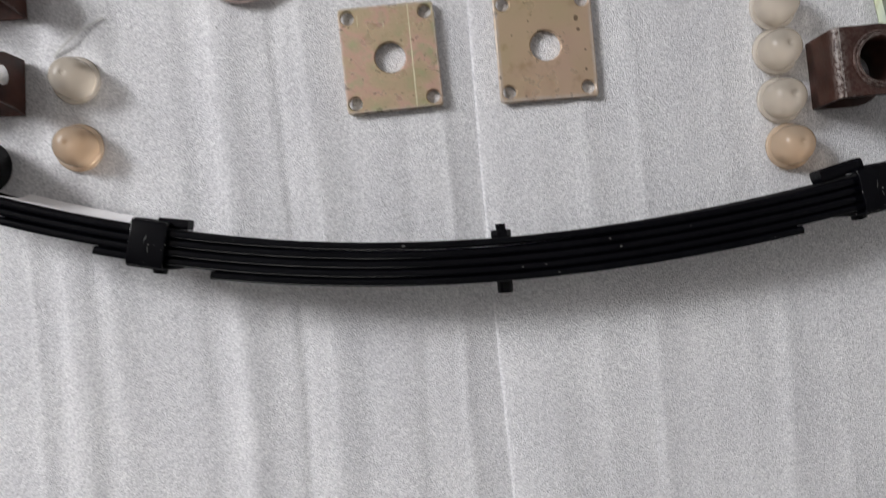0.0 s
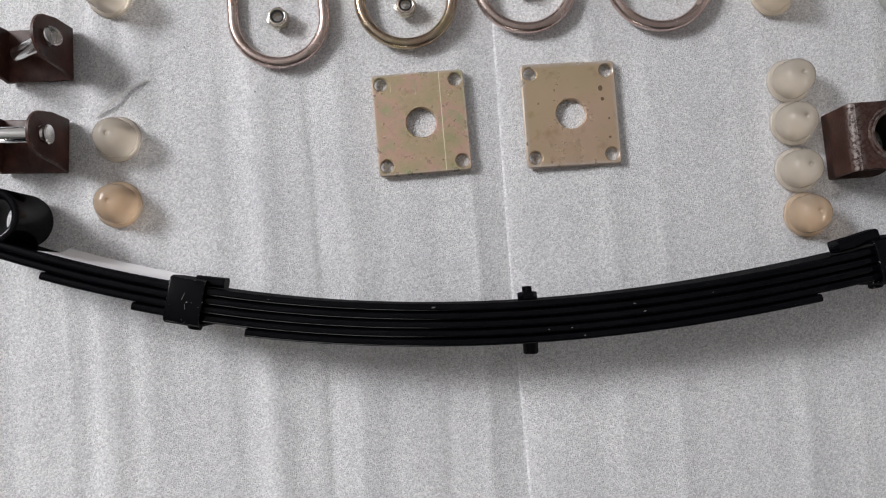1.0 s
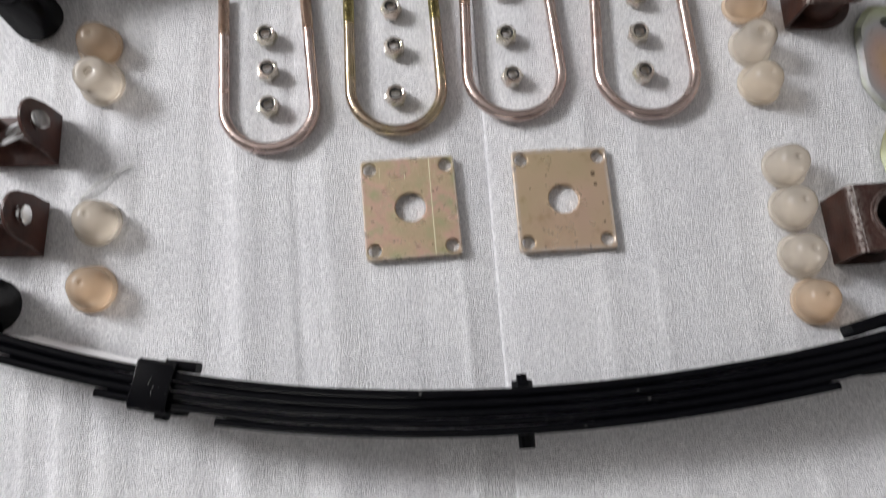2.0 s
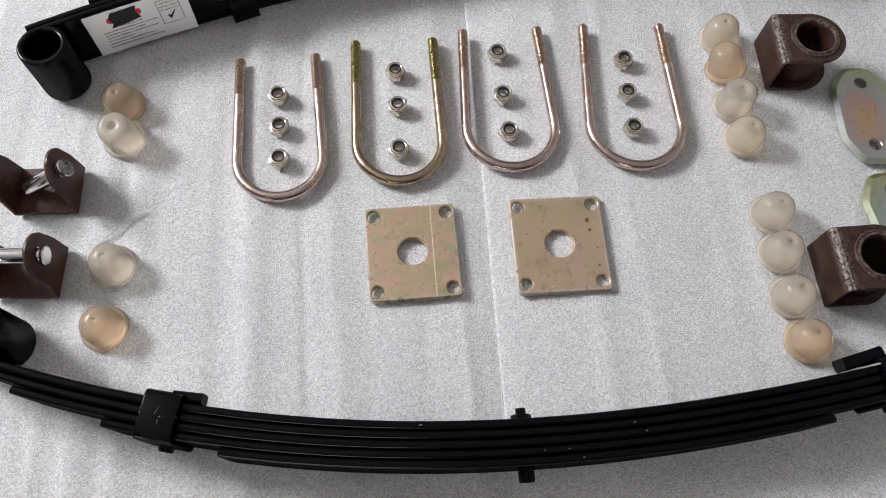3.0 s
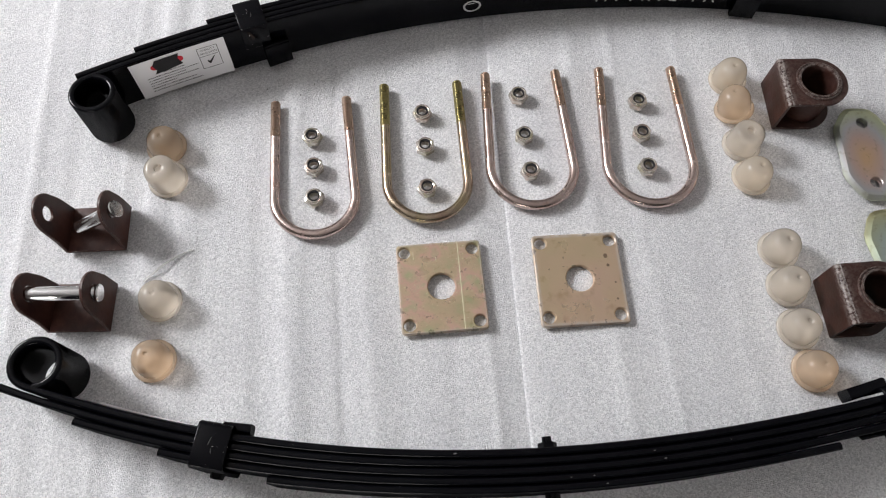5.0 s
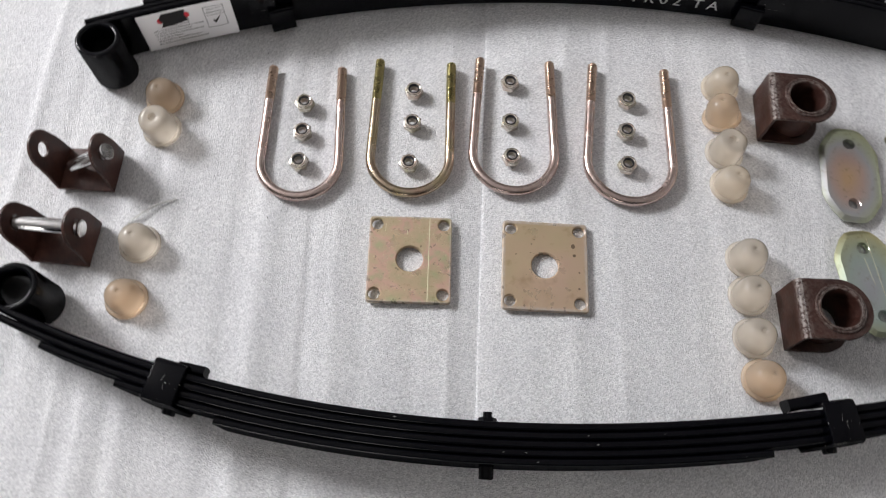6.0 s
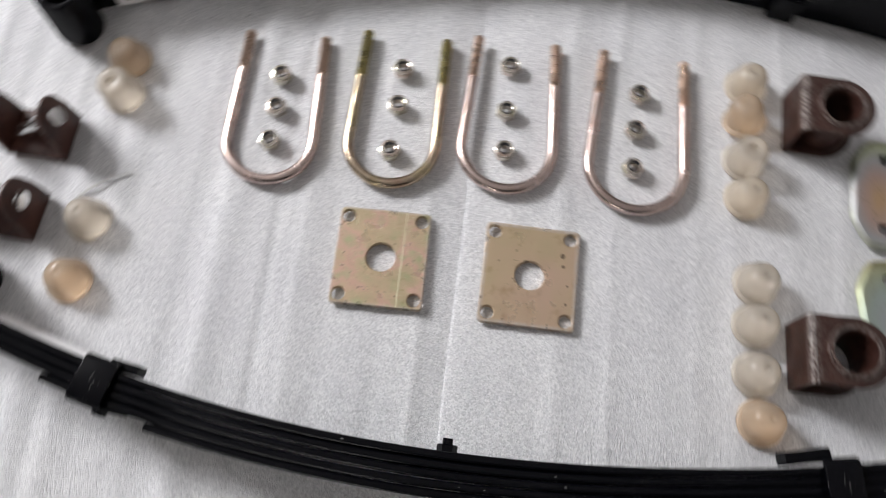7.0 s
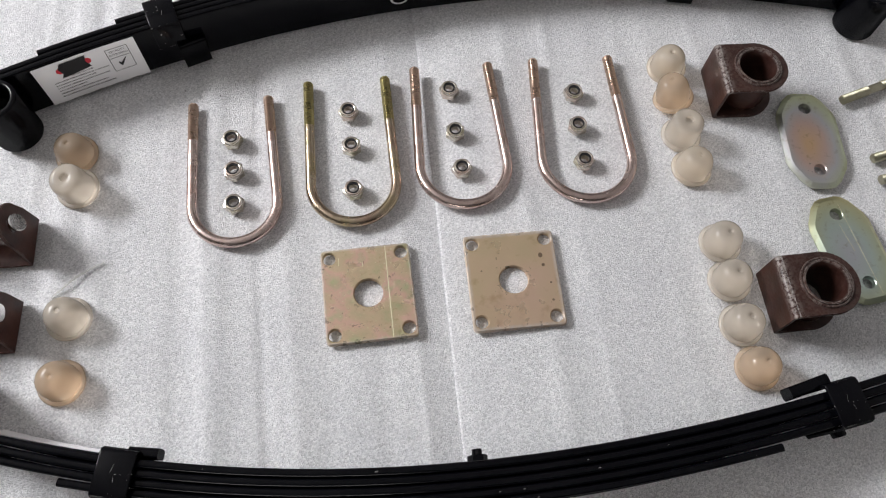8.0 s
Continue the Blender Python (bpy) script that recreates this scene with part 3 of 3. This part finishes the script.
        if printed:
            s = length / 0.1
            blot = [(0.026, 0.036), (0.029, 0.0405), (0.0265, 0.047), (0.030, 0.0525), (0.043, 0.0525), (0.0555, 0.053), (0.0530, 0.0465), (0.0565, 0.039), (0.043, 0.0372), (0.031, 0.0362)]
            print_shape("ink_blot", [[((u - 0.0045) * s, 0.0445 + (v - 0.0445) * 1.2 - 0.001) for u, v in blot]], M_INK, 0.0010)
            print_shape("red_mark", [[(u * s, v) for u, v in ring(0.0235, 0.0435, 0.0042, 14)], [(u * s, v) for u, v in ring(0.0500, 0.0450, 0.0042, 14)]], M_RED, 0.0007)
            lines = [(0.030, 0.0325, 0.052), (0.012, 0.0285, 0.066), (0.012, 0.0245, 0.052), (0.012, 0.0205, 0.064), (0.012, 0.0165, 0.040), (0.012, 0.0125, 0.060), (0.012, 0.0085, 0.066)]
            bars, r2 = [], random.Random(3)
            for u0, v, u1 in lines:
                u = u0
                while u < u1:
                    w = r2.uniform(0.0005, 0.0024)
                    bars.append(bar(u * s, v, min(u + w, u1) * s, v + r2.uniform(0.0009, 0.0015)))
                    u += w + r2.uniform(0.0005, 0.0010)
            print_shape("print_line", bars, M_GREYINK, 0.0007)
            e = 0.0006
            x0, x1, y0, y1 = 0.0690, 0.0910, 0.0175, 0.0500
            box = [bar(x0 * s, y0, x1 * s, y0 + e), bar(x0 * s, y1 - e, x1 * s, y1), bar(x0 * s, y0 + e, (x0 + e) * s, y1 - e), bar((x1 - e) * s, y0 + e, x1 * s, y1 - e), bar((x0 + 0.001) * s, 0.0362, (x1 - 0.001) * s, 0.0368)]
            print_shape("stamp_border", box, M_GREYINK, 0.0007)
            tick = [(0.0785, 0.0290), (0.0797, 0.0305), (0.0812, 0.0278), (0.0870, 0.0345), (0.0878, 0.0340), (0.0815, 0.0238), (0.0806, 0.0238)]
            print_shape("tick_mark", [[((u - 0.0027) * s, v - 0.0005) for u, v in tick]], M_INK, 0.0008)
            for word, v in (("QUALITY", 0.0445), ("APPROVED", 0.0395)):
                wrap_text("stamp_word", word, 0.0038, lambda u, w: face((0.0800 + u) * s, v + w, 0.0007), M_GREYINK, label_ob)
    if writing:
        def on_face(x0, z0):
            def f(u, w):
                x = x0 - u
                p = at(x, 0)
                t = Vector((1, 2 * k * x + 3 * k3 * x * x)).normalized()
                return Vector((p[0] - t.y * 0.0004, p[1] + t.x * 0.0004, z0 + w))
            return f
        for text, x0, z0, size in writing:
            wrap_text("stencil_writing", text, size, on_face(x0, z0), M_STENCIL, spring, 1.55)
        # stamped oval mark
        bm = bmesh.new()
        f = on_face(0.062, 0.022)
        for i in range(32):
            a, b = 2 * math.pi * i / 32, 2 * math.pi * (i + 1) / 32
            bm.faces.new([bm.verts.new(f(r1 * math.cos(w), 0.85 * r1 * math.sin(w))) for w, r1 in ((a, 0.0105), (b, 0.0105), (b, 0.0080), (a, 0.0080))])
        bm.faces.new([bm.verts.new(f(u, v)) for u, v in ((-0.006, 0.003), (-0.0045, 0.0045), (0.005, 0.0055), (0.0065, 0.0045), (0.005, 0.0042), (-0.003, 0.0032))])
        part("oval_mark", bm, M_STENCIL, spring, "white printed oval mark")
    return spring


def wrap_text(name, text, size, place, mat, parent, spacing=1.0):
    """Writing laid on a curved face: place(u, w) gives the point."""
    cu = bpy.data.curves.new(name, "FONT")
    cu.body, cu.size, cu.align_x = text, size, "CENTER"
    cu.resolution_u, cu.space_character = 2, spacing
    tmp = new(name, cu)
    me = bpy.data.meshes.new_from_object(tmp.evaluated_get(bpy.context.evaluated_depsgraph_get()))
    bpy.data.objects.remove(tmp)
    bpy.data.curves.remove(cu)
    for v in me.vertices:
        v.co = place(v.co.x, v.co.y)
    me.materials.clear()
    me.materials.append(mat)
    ob = new(name, me)
    ob.parent = parent
    return ob


leaf_spring(pose(0.067, -0.1697, 0.0010, 2.4, 0, -3.92), 0.348, -0.141,
            [(-0.441, 0.470), (-0.460, 0.484), (-0.392, 0.420), (-0.320, 0.345), (-0.231, 0.241)],
            [(-0.279, 4, 1, 0.027, 0.0040, 0.0085), (0.304, 4, -1, 0.040, 0.0088, 0.0105)], (0.040, WIDE - 0.003), (-0.400, -0.292, 0.006, False),
            "black painted leaf spring standing on edge on a white sheet", [],
            [(-0.082, 0, 0.0020), (0.084, 1, 0.0013), (0.092, 2, 0.0016), (0.012, 3, 0.0010), (0.031, 3, 0.0012), (0.041, 4, 0.0013), (-0.215, 0, 0.0008), (0.150, 1, 0.0008)])
leaf_spring(pose(0.138, 0.332, LIFT, 0, 0, 180), 0.384, 0.0,
            [(-0.452, 0.473), (-0.470, 0.481), (-0.392, 0.422), (-0.320, 0.347), (-0.231, 0.241)],
            [(-0.276, 4, 1, 0.031, 0.0075, 0.0090), (0.304, 4, -1, 0.031, 0.0075, 0.0090)], (0.0005, 0.034), (0.434, 0.3365, 0.002, True),
            "black painted leaf spring with a white sticker and stencilled writing",
            [("20N", -0.152, 0.034, 0.020), ("M1TR02", -0.132, 0.013, 0.020), ("TA", -0.209, 0.013, 0.020)])


# ---------------------------------------------------------------- spring plates
def spring_plate(m, label, marks, mat, k=1.0):
    ob = thing("spring_plate", m, label, "spring plate", "pair of spring plates")
    w, h, c = 0.0426 * k, 0.0474 * k, 0.0042
    outline = []
    for cx, cy, a0 in ((w - c, h - c, 0), (-w + c, h - c, 90), (-w + c, -h + c, 180), (w - c, -h + c, 270)):
        outline += [(cx + c * math.cos(radians(a0 + a)), cy + c * math.sin(radians(a0 + a))) for a in (0, 30, 60, 90)]
    holes = [ring(0, 0, 0.0137, 36)] + [ring(sx * 0.03435 * k, sy * 0.0382 * k, 0.0060, 24) for sx in (-1, 1) for sy in (-1, 1)]
    part("plate", slab(outline, holes, 0, 0.0052, 0.0011, 0.0010), mat, ob)
    for name, pts, mat in marks:
        bm = bmesh.new()
        bm.faces.new([bm.verts.new((x, y, 0.00523)) for x, y in pts])
        part(name, bm, mat, ob)
    return ob


M_SCRATCH = plain("pale_scratch", (0.80, 0.76, 0.54), 0.40, 0.2)
M_SPOT = plain("dark_brown_spot", (0.13, 0.085, 0.05), 0.5)
spring_plate(pose(-0.0025, 0.0015, -0.0013, 0, 0, -2.3), "square yellow zinc steel plate with five holes and a scratch",
             [("scratch", [(0.0185, -0.0462), (0.0193, -0.0462), (0.0200, 0.0462), (0.0192, 0.0462)], M_SCRATCH),
              ("scratch", [(-0.0262, 0.030), (-0.0256, 0.030), (-0.0254, 0.0385), (-0.0259, 0.0385)], M_SCRATCH),
              ("scratch", [(-0.0036, 0.0265), (-0.0030, 0.0265), (-0.0029, 0.0320), (-0.0034, 0.0320)], M_SCRATCH)], M_PLATE)
spring_plate(pose(0.1352, -0.0078, LIFT - 0.0013, 0, 0, -3.9), "square yellow zinc steel plate with five holes and dark spots",
             [("spot", [(x, y * 1.25 + 0.0) for x, y in ring(0.0290, 0.0182, 0.0021, 12)], M_SPOT),
              ("spot", ring(0.0302, 0.0125, 0.0017, 12), M_SPOT), ("spot", ring(0.0350, -0.0060, 0.0010, 10), M_SPOT),
              ("spot", ring(0.0345, -0.0235, 0.0012, 10), M_SPOT)], M_PLATE_PLAIN, 1.03)


# ---------------------------------------------------------------- U-bolts
def u_bolt(bx, by, tx, ty, top, low, thread, mat, label, z=0.0, rod=None):
    """Bend centre at the bottom (bx, by), middle of the tips (tx, ty), leg spacing at the tips and at the bend."""
    axis = Vector((tx - bx, ty - by))
    length = axis.length
    turn = math.degrees(math.atan2(-axis.x, axis.y))
    ob = thing("u_bolt", pose(bx, by, z, 0, 0, turn), label, "u-bolt", "four U-bolts in a row")
    r, rad = low / 2, 0.0053

    def leg(s, y):
        """x of the leg at height y above the bend's bottom."""
        f = (y - r) / (length - r)
        return s * (low / 2 + (top / 2 - low / 2) * f)

    y_thread = length - thread
    left = [(leg(-1, y_thread + (r - y_thread) * i / 8), y_thread + (r - y_thread) * i / 8, rad) for i in range(9)]
    bend = [(-r * math.cos(radians(a)), r - r * math.sin(radians(a)), rad) for a in range(6, 180, 6)]
    right = [(-x, y, z1) for x, y, z1 in reversed(left)]
    part("rod", tube(left + bend + right, rad, 18), rod or M_ROD, ob)
    for s in (-1, 1):
        n = round(thread / 0.0005)
        pts = [(leg(s, length - 0.0005 * i), length - 0.0005 * i, rad) for i in range(n + 1)]
        part("threaded_end", tube(pts, rad + 0.0001, 16, 0.0010, 0.0020, 0.0011), mat, ob)
    return ob


u_bolt(-0.1210, 0.0720, -0.1165, 0.2350, 0.0770, 0.0830, 0.045, M_COPPER, "zinc plated steel U-bolt with copper-coloured threads")
u_bolt(-0.0045, 0.0760, 0.0055, 0.2430, 0.0810, 0.0850, 0.054, M_GREEN, "zinc plated steel U-bolt with greenish gold threads", 0.0, M_GOLDROD)
u_bolt(0.1075, 0.0770, 0.1185, 0.2440, 0.0790, 0.0890, 0.049, M_COPPER, "zinc plated steel U-bolt with copper-coloured threads", LIFT)
u_bolt(0.2320, 0.0640, 0.2490, 0.2350, 0.0820, 0.0930, 0.052, M_COPPER, "zinc plated steel U-bolt with copper-coloured threads", LIFT)


# ---------------------------------------------------------------- lock nuts
def lock_nut(m):
    ob = thing("lock_nut", m, "small zinc plated lock nut lying on the white sheet", "nut", "lock nuts")
    part("nut_body", slab(ring(0, 0, 0.0107, 6), [ring(0, 0, 0.0048, 24)], 0, 0.0080, 0.0019, 0.0005, 0.55), M_NUT, ob)
    part("collar", lathe([(0.0062, 0.0078), (0.0088, 0.0078), (0.0088, 0.0096), (0.0082, 0.0107), (0.0070, 0.0110), (0.0062, 0.0106), (0.0062, 0.0078)], 28), M_NUT, ob)
    part("nylon_ring", lathe([(0.0046, 0.0081), (0.0061, 0.0081), (0.0061, 0.0098), (0.0046, 0.0098), (0.0046, 0.0081)], 24), M_NYLON, ob)
    return ob


NUTS = [(-0.1180, 0.1880), (-0.1185, 0.1510), (-0.1205, 0.1140), (0.0030, 0.2040), (0.0010, 0.1620), (-0.0030, 0.1115),
        (0.1115, 0.2140), (0.1090, 0.1620), (0.1080, 0.1180), (0.2425, 0.1910), (0.2370, 0.1500), (0.2335, 0.1080)]
first_nut = None
for i, (x, y) in enumerate(NUTS):
    m = pose(x, y, LIFT if x > 0.07 else 0.0, 0, 0, (i * 37) % 60)
    first_nut = lock_nut(m) if first_nut is None else (copy_thing(first_nut, m), first_nut)[1]


# ---------------------------------------------------------------- rubber bushes
def bush(m, mat, label, tall=1.0, dimple=0.0018, flat=False):
    """A plug, domed or flat on top, in a rounded flange ring."""
    ob = thing("rubber_bush", m, label, "rubber bush", "rubber bushes")
    s = tall
    part("flange", lathe([(0.0176, 0.0002), (0.0200, 0.0), (0.0208, 0.0009), (0.0211, 0.0022), (0.0207, 0.0036), (0.0197, 0.0044), (0.0176, 0.0047)], 44), mat, ob)
    if flat:
        side = [(0.0174, 0.009), (0.0171, 0.017), (0.0165, 0.0240), (0.0154, 0.0288), (0.0134, 0.0311), (0.0102, 0.0320)]
    else:
        side = [(0.0174, 0.009), (0.0172, 0.0140), (0.0166, 0.0190), (0.0152, 0.0236), (0.0130, 0.0274), (0.0096, 0.0302), (0.0060, 0.0315)]
    top = 0.0321 if flat else 0.0320
    deep = 0.0040 if flat else 0.0011
    shell = [(0, 0.0004), (0.0168, 0.0004), (0.0175, 0.0012), (0.0175, 0.0046)] + [(r, z * s) for r, z in side]
    shell += [(dimple + 0.0012, top * s), (dimple, (top - 0.0006) * s), (dimple * 0.85, (top - deep) * s), (0, (top - deep - 0.0003) * s)]
    part("body", lathe(shell, 44), mat, ob)
    return ob


CREAM, AMBER, MILKY = "cream translucent rubber bush standing on its flange", "amber translucent rubber bush standing on its flange", "milky translucent rubber bush standing on its flange"
# place, rubber, label, tilt in degrees, height, dimple, flat top
BUSHES = [(0.3520, 0.209, M_CREAM, CREAM, 4, -5, 1.0, 0.0016, False), (0.3465, 0.167, M_AMBER, AMBER, -10, -16, 1.0, 0.0016, False), (0.3430, 0.124, M_CLEAR, MILKY, 0, 0, 1.0, 0.0046, True),
          (0.3410, 0.083, M_CREAM, CREAM, 0, 3, 0.92, 0.0016, False), (0.3440, -0.002, M_CLEAR, MILKY, 0, 0, 0.96, 0.0016, False), (0.3400, -0.042, M_CLEAR, MILKY, 0, 0, 0.94, 0.0016, False),
          (0.3370, -0.086, M_CLEAR, MILKY, 0, 0, 0.92, 0.0024, False), (0.3380, -0.128, M_AMBER, AMBER, 0, 0, 0.88, 0.0016, False), (-0.2720, 0.195, M_AMBER, AMBER, 5, 0, 0.88, 0.0016, False),
          (-0.2700, 0.155, M_CLEAR, MILKY, 6, -3, 1.0, 0.0042, True), (-0.2760, 0.020, M_CLEAR, MILKY, 0, 0, 0.90, 0.0020, False), (-0.2810, -0.039, M_AMBER, AMBER, 0, 0, 0.86, 0.0016, False)]
for x, y, mat, label, rx, ry, tall, dimple, flat in BUSHES:
    lift = 0.019 * math.sin(radians(max(abs(rx), abs(ry))))
    bush(pose(x, y, (LIFT if x > 0.07 else 0.0) + lift, rx, ry, 0), mat, label, tall, dimple, flat)

# thin plastic strip by one bush
strip = thing("plastic_strip", pose(0, 0, 0), "thin clear plastic strip curling up from a rubber bush", "plastic strip")
pts = []
for i in range(25):
    f = i / 24
    pts.append((-0.293 + 0.047 * f, 0.043 + 0.042 * f - 0.013 * f * f, 0.0010 + 0.003 * math.sin(math.pi * f) * (1 - 0.4 * f)))
part("strip", tube(pts, 0.0010, 8), M_STRIP, strip)


# ---------------------------------------------------------------- shackle brackets
def lug_outline(d, h, hole_y, r):
    pts = [(0.0, 0.0), (d, 0.0), (d, h * 0.44)]
    for a in range(20, 171, 15):
        pts.append((hole_y + r * math.cos(radians(a)), h - r + r * math.sin(radians(a))))
    pts.append((0.004, h * 0.30))
    return pts


def shackle_bracket(m, pin_from, pin_to, label):
    """Floor plate from y = 0 to 0.046 with an upright lug at each side."""
    ob = thing("shackle_bracket", m, label, "shackle bracket", "pair of shackle brackets")
    half, d, h, q, hy, hz, r = 0.0300, 0.049, 0.0565, 0.0036, 0.0265, 0.0365, 0.0200
    web = block(-half + q * 0.2, half - q * 0.2, 0.0, d, 0, q, 0.0012)
    part("web", web, M_BROWN, ob)
    for s in (-1, 1):
        bm = slab(lug_outline(d, h, hy, r), [ring(hy, hz, 0.0074, 24)], 0, q, 0.0007)
        bmesh.ops.transform(bm, matrix=Matrix(((0, 0, 1, 0), (1, 0, 0, 0), (0, 1, 0, 0), (0, 0, 0, 1))), verts=bm.verts)
        lean = pose(s * half - (q if s > 0 else 0), 0, 0.001, 0, -8.0 if s > 0 else -13.0, 0)
        part("lug", bm, M_BROWN, ob, m=lean)
    a, b = Vector(pin_from), Vector(pin_to)
    head = Matrix.Translation(a) @ (a - b).to_track_quat("Z", "Y").to_matrix().to_4x4()
    pin_head = lathe([(0, -0.0005), (0.0084, -0.0005), (0.0086, 0.0014), (0.0078, 0.0024), (0, 0.0026)], 26)
    bmesh.ops.transform(pin_head, matrix=head, verts=pin_head.verts)
    part("pin_head", pin_head, M_PIN, ob, "flat bright pin head")
    part("pin", tube([a, a + (b - a) * 0.012, b - (b - a) * 0.012, b], 0.0069, 22, 0.0006), M_PIN, ob, "bright round steel pin")
    return ob


shackle_bracket(pose(-0.3520, -0.0015, 0, 0, 0, -6), (0.0275, 0.0265, 0.0365), (-0.0415, 0.0265, 0.0365), "brown primed steel bracket with a bright pin through both lugs")
shackle_bracket(pose(-0.3400, 0.0815, 0, 0, 0, -4), (0.0290, 0.0268, 0.0395), (-0.0150, 0.0225, 0.0115), "brown primed steel bracket with a loose bright pin")


# ---------------------------------------------------------------- hanger brackets
def hanger_bracket(m, label):
    """A folded strap, upright web at x = 0, and a tube through both flanges."""
    ob = thing("hanger_bracket", m, label, "hanger bracket", "pair of hanger brackets")
    hgt, q, w, cx, R = 0.0475, 0.0036, 0.0300, 0.0385, 0.0305

    def flange(z):
        outline = [(0.0045, -w), (cx - 0.012, -w)]
        outline += [(cx + (R + 0.001) * math.cos(radians(a)), max(R, w) * math.sin(radians(a))) for a in range(-84, 85, 12)]
        outline += [(cx - 0.012, w), (0.0045, w)]
        return slab(outline, [ring(cx, 0, 0.0222, 40)], z, z + q, 0.0007)

    part("top_flange", flange(hgt - q), M_HANGER, ob)
    part("bottom_flange", flange(0), M_HANGER, ob)
    path = []
    for cz, a0, a1 in ((0.0045, 270, 180), (hgt - 0.0045, 180, 90)):
        path += [(0.0045 + (0.0045 - q / 2) * math.cos(radians(a0 + (a1 - a0) * i / 5)), cz + (0.0045 - q / 2) * math.sin(radians(a0 + (a1 - a0) * i / 5))) for i in range(6)]
    bm = ribbon(path, q, -w, w, 0.0008)
    bmesh.ops.transform(bm, matrix=Matrix(((1, 0, 0, 0), (0, 0, 1, 0), (0, 1, 0, 0), (0, 0, 0, 1))), verts=bm.verts)
    part("web", bm, M_HANGER, ob)
    ri, ro = 0.0190, 0.0221
    tb = lathe([(ri, 0.0006), (ro, 0.0006), (ro, hgt + 0.0010), (ro - 0.0006, hgt + 0.0022), (ri + 0.0008, hgt + 0.0022), (ri, hgt + 0.0012), (ri, 0.0006)], 44)
    bmesh.ops.translate(tb, verts=tb.verts, vec=(cx, 0, 0))
    part("bush_tube", tb, M_HANGER, ob)
    weld = bmesh.new()
    segs, mi = 40, 8
    rows = []
    for i in range(segs):
        w0 = 2 * math.pi * i / segs
        k = 0.0013 + 0.0004 * noise.noise((i * 0.9, 0.3, 1.0))
        rows.append([weld.verts.new((cx + (ro + 0.0012 + k * math.cos(2 * math.pi * j / mi)) * math.cos(w0), (ro + 0.0012 + k * math.cos(2 * math.pi * j / mi)) * math.sin(w0), hgt + 0.0004 + k * math.sin(2 * math.pi * j / mi))) for j in range(mi)])
    for i in range(segs):
        for j in range(mi):
            weld.faces.new((rows[i][j], rows[(i + 1) % segs][j], rows[(i + 1) % segs][(j + 1) % mi], rows[i][(j + 1) % mi]))
    part("weld_bead", weld, M_HANGER, ob)
    return ob


hanger_bracket(pose(0.3855, 0.1700, LIFT, 0, 0, -6), "dark brown folded steel bracket with a short tube")
hanger_bracket(pose(0.3660, -0.0690, LIFT, 0, 0, -3), "dark brown folded steel bracket with worn edges beside bushes")


# ---------------------------------------------------------------- shackle plates
def shackle_plate(m, mat, label, scratches=()):
    ob = thing("shackle_plate", m, label, "shackle plate", "pair of shackle plates")
    corner = [(0.0322, 0.0270), (0.0300, 0.0345), (0.0205, 0.0500), (0.0140, 0.0560), (0.0080, 0.0578)]
    outline = [(x, -y) for x, y in corner[::-1]] + corner + [(-x, y) for x, y in corner[::-1]] + [(-x, -y) for x, y in corner]
    part("plate", slab(outline, [ring(0, 0.0372, 0.0062, 26), ring(0, -0.0372, 0.0062, 26)], 0, 0.0068, 0.0050, 0.0007, 0.58), mat, ob, angle=12)
    for pts in scratches:
        bm = bmesh.new()
        bm.faces.new([bm.verts.new((x, y, 0.00683)) for x, y in pts])
        part("scratch", bm, M_SCRATCH, ob)
    return ob


shackle_plate(pose(0.4775, 0.0965, LIFT, 0, 0, -8.5), M_PLATE_A, "long eight-sided iridescent zinc plate with two holes")
shackle_plate(pose(0.4705, -0.0290, LIFT, 0, 0, 3.0), M_PLATE_B, "long eight-sided iridescent zinc plate with fine scratches",
              [[(0.0080, -0.050), (0.0085, -0.050), (0.0065, 0.048), (0.0060, 0.048)], [(0.0005, -0.004), (0.0009, -0.004), (-0.0020, 0.026), (-0.0024, 0.026)]])


# ---------------------------------------------------------------- studs
def stud(m, label):
    ob = thing("stud_bolt", m, label, "stud bolt", "stud bolts")
    L, th = 0.085, 0.034
    n = round(th / 0.0004)
    for s in (0, 1):
        pts = [(0.0004 * i if not s else L - 0.0004 * i, 0, 0.0054) for i in range(n + 1)]
        part("threaded_end", tube(pts, 0.0054, 16, 0.0010, 0.0020, 0.0017), M_STUD, ob)
    part("shank", tube([(th, 0, 0.0054), (L / 2, 0, 0.0054), (L - th, 0, 0.0054)], 0.0047, 16), M_STUD, ob)


stud(pose(0.5280, 0.1380, LIFT, 0, 0, 13), "zinc plated steel stud with threaded ends")
stud(pose(0.5320, 0.0640, LIFT, 0, 0, 8), "zinc plated steel stud with threaded ends")
stud(pose(0.5300, 0.0390, LIFT, 0, 0, 2), "zinc plated steel stud with threaded ends")

# ---------------------------------------------------------------- specks of dirt
specks = bmesh.new()
r3 = random.Random(11)
for x, y in ((-0.112, 0.262), (-0.165, 0.262), (-0.128, 0.247), (-0.15, 0.05), (0.28, -0.02), (0.05, 0.27), (-0.21, 0.10), (0.18, 0.27)):
    bmesh.ops.create_icosphere(specks, subdivisions=1, radius=r3.uniform(0.0005, 0.0009), matrix=Matrix.Translation((x, y, ripple(x, y) + (LIFT if x > seam_x(y) else 0) + 0.0004)))
tagged(mesh_object("dirt_specks", specks, M_NYLON), "tiny dark specks of dirt on the white sheet", "dirt", kind="stuff")
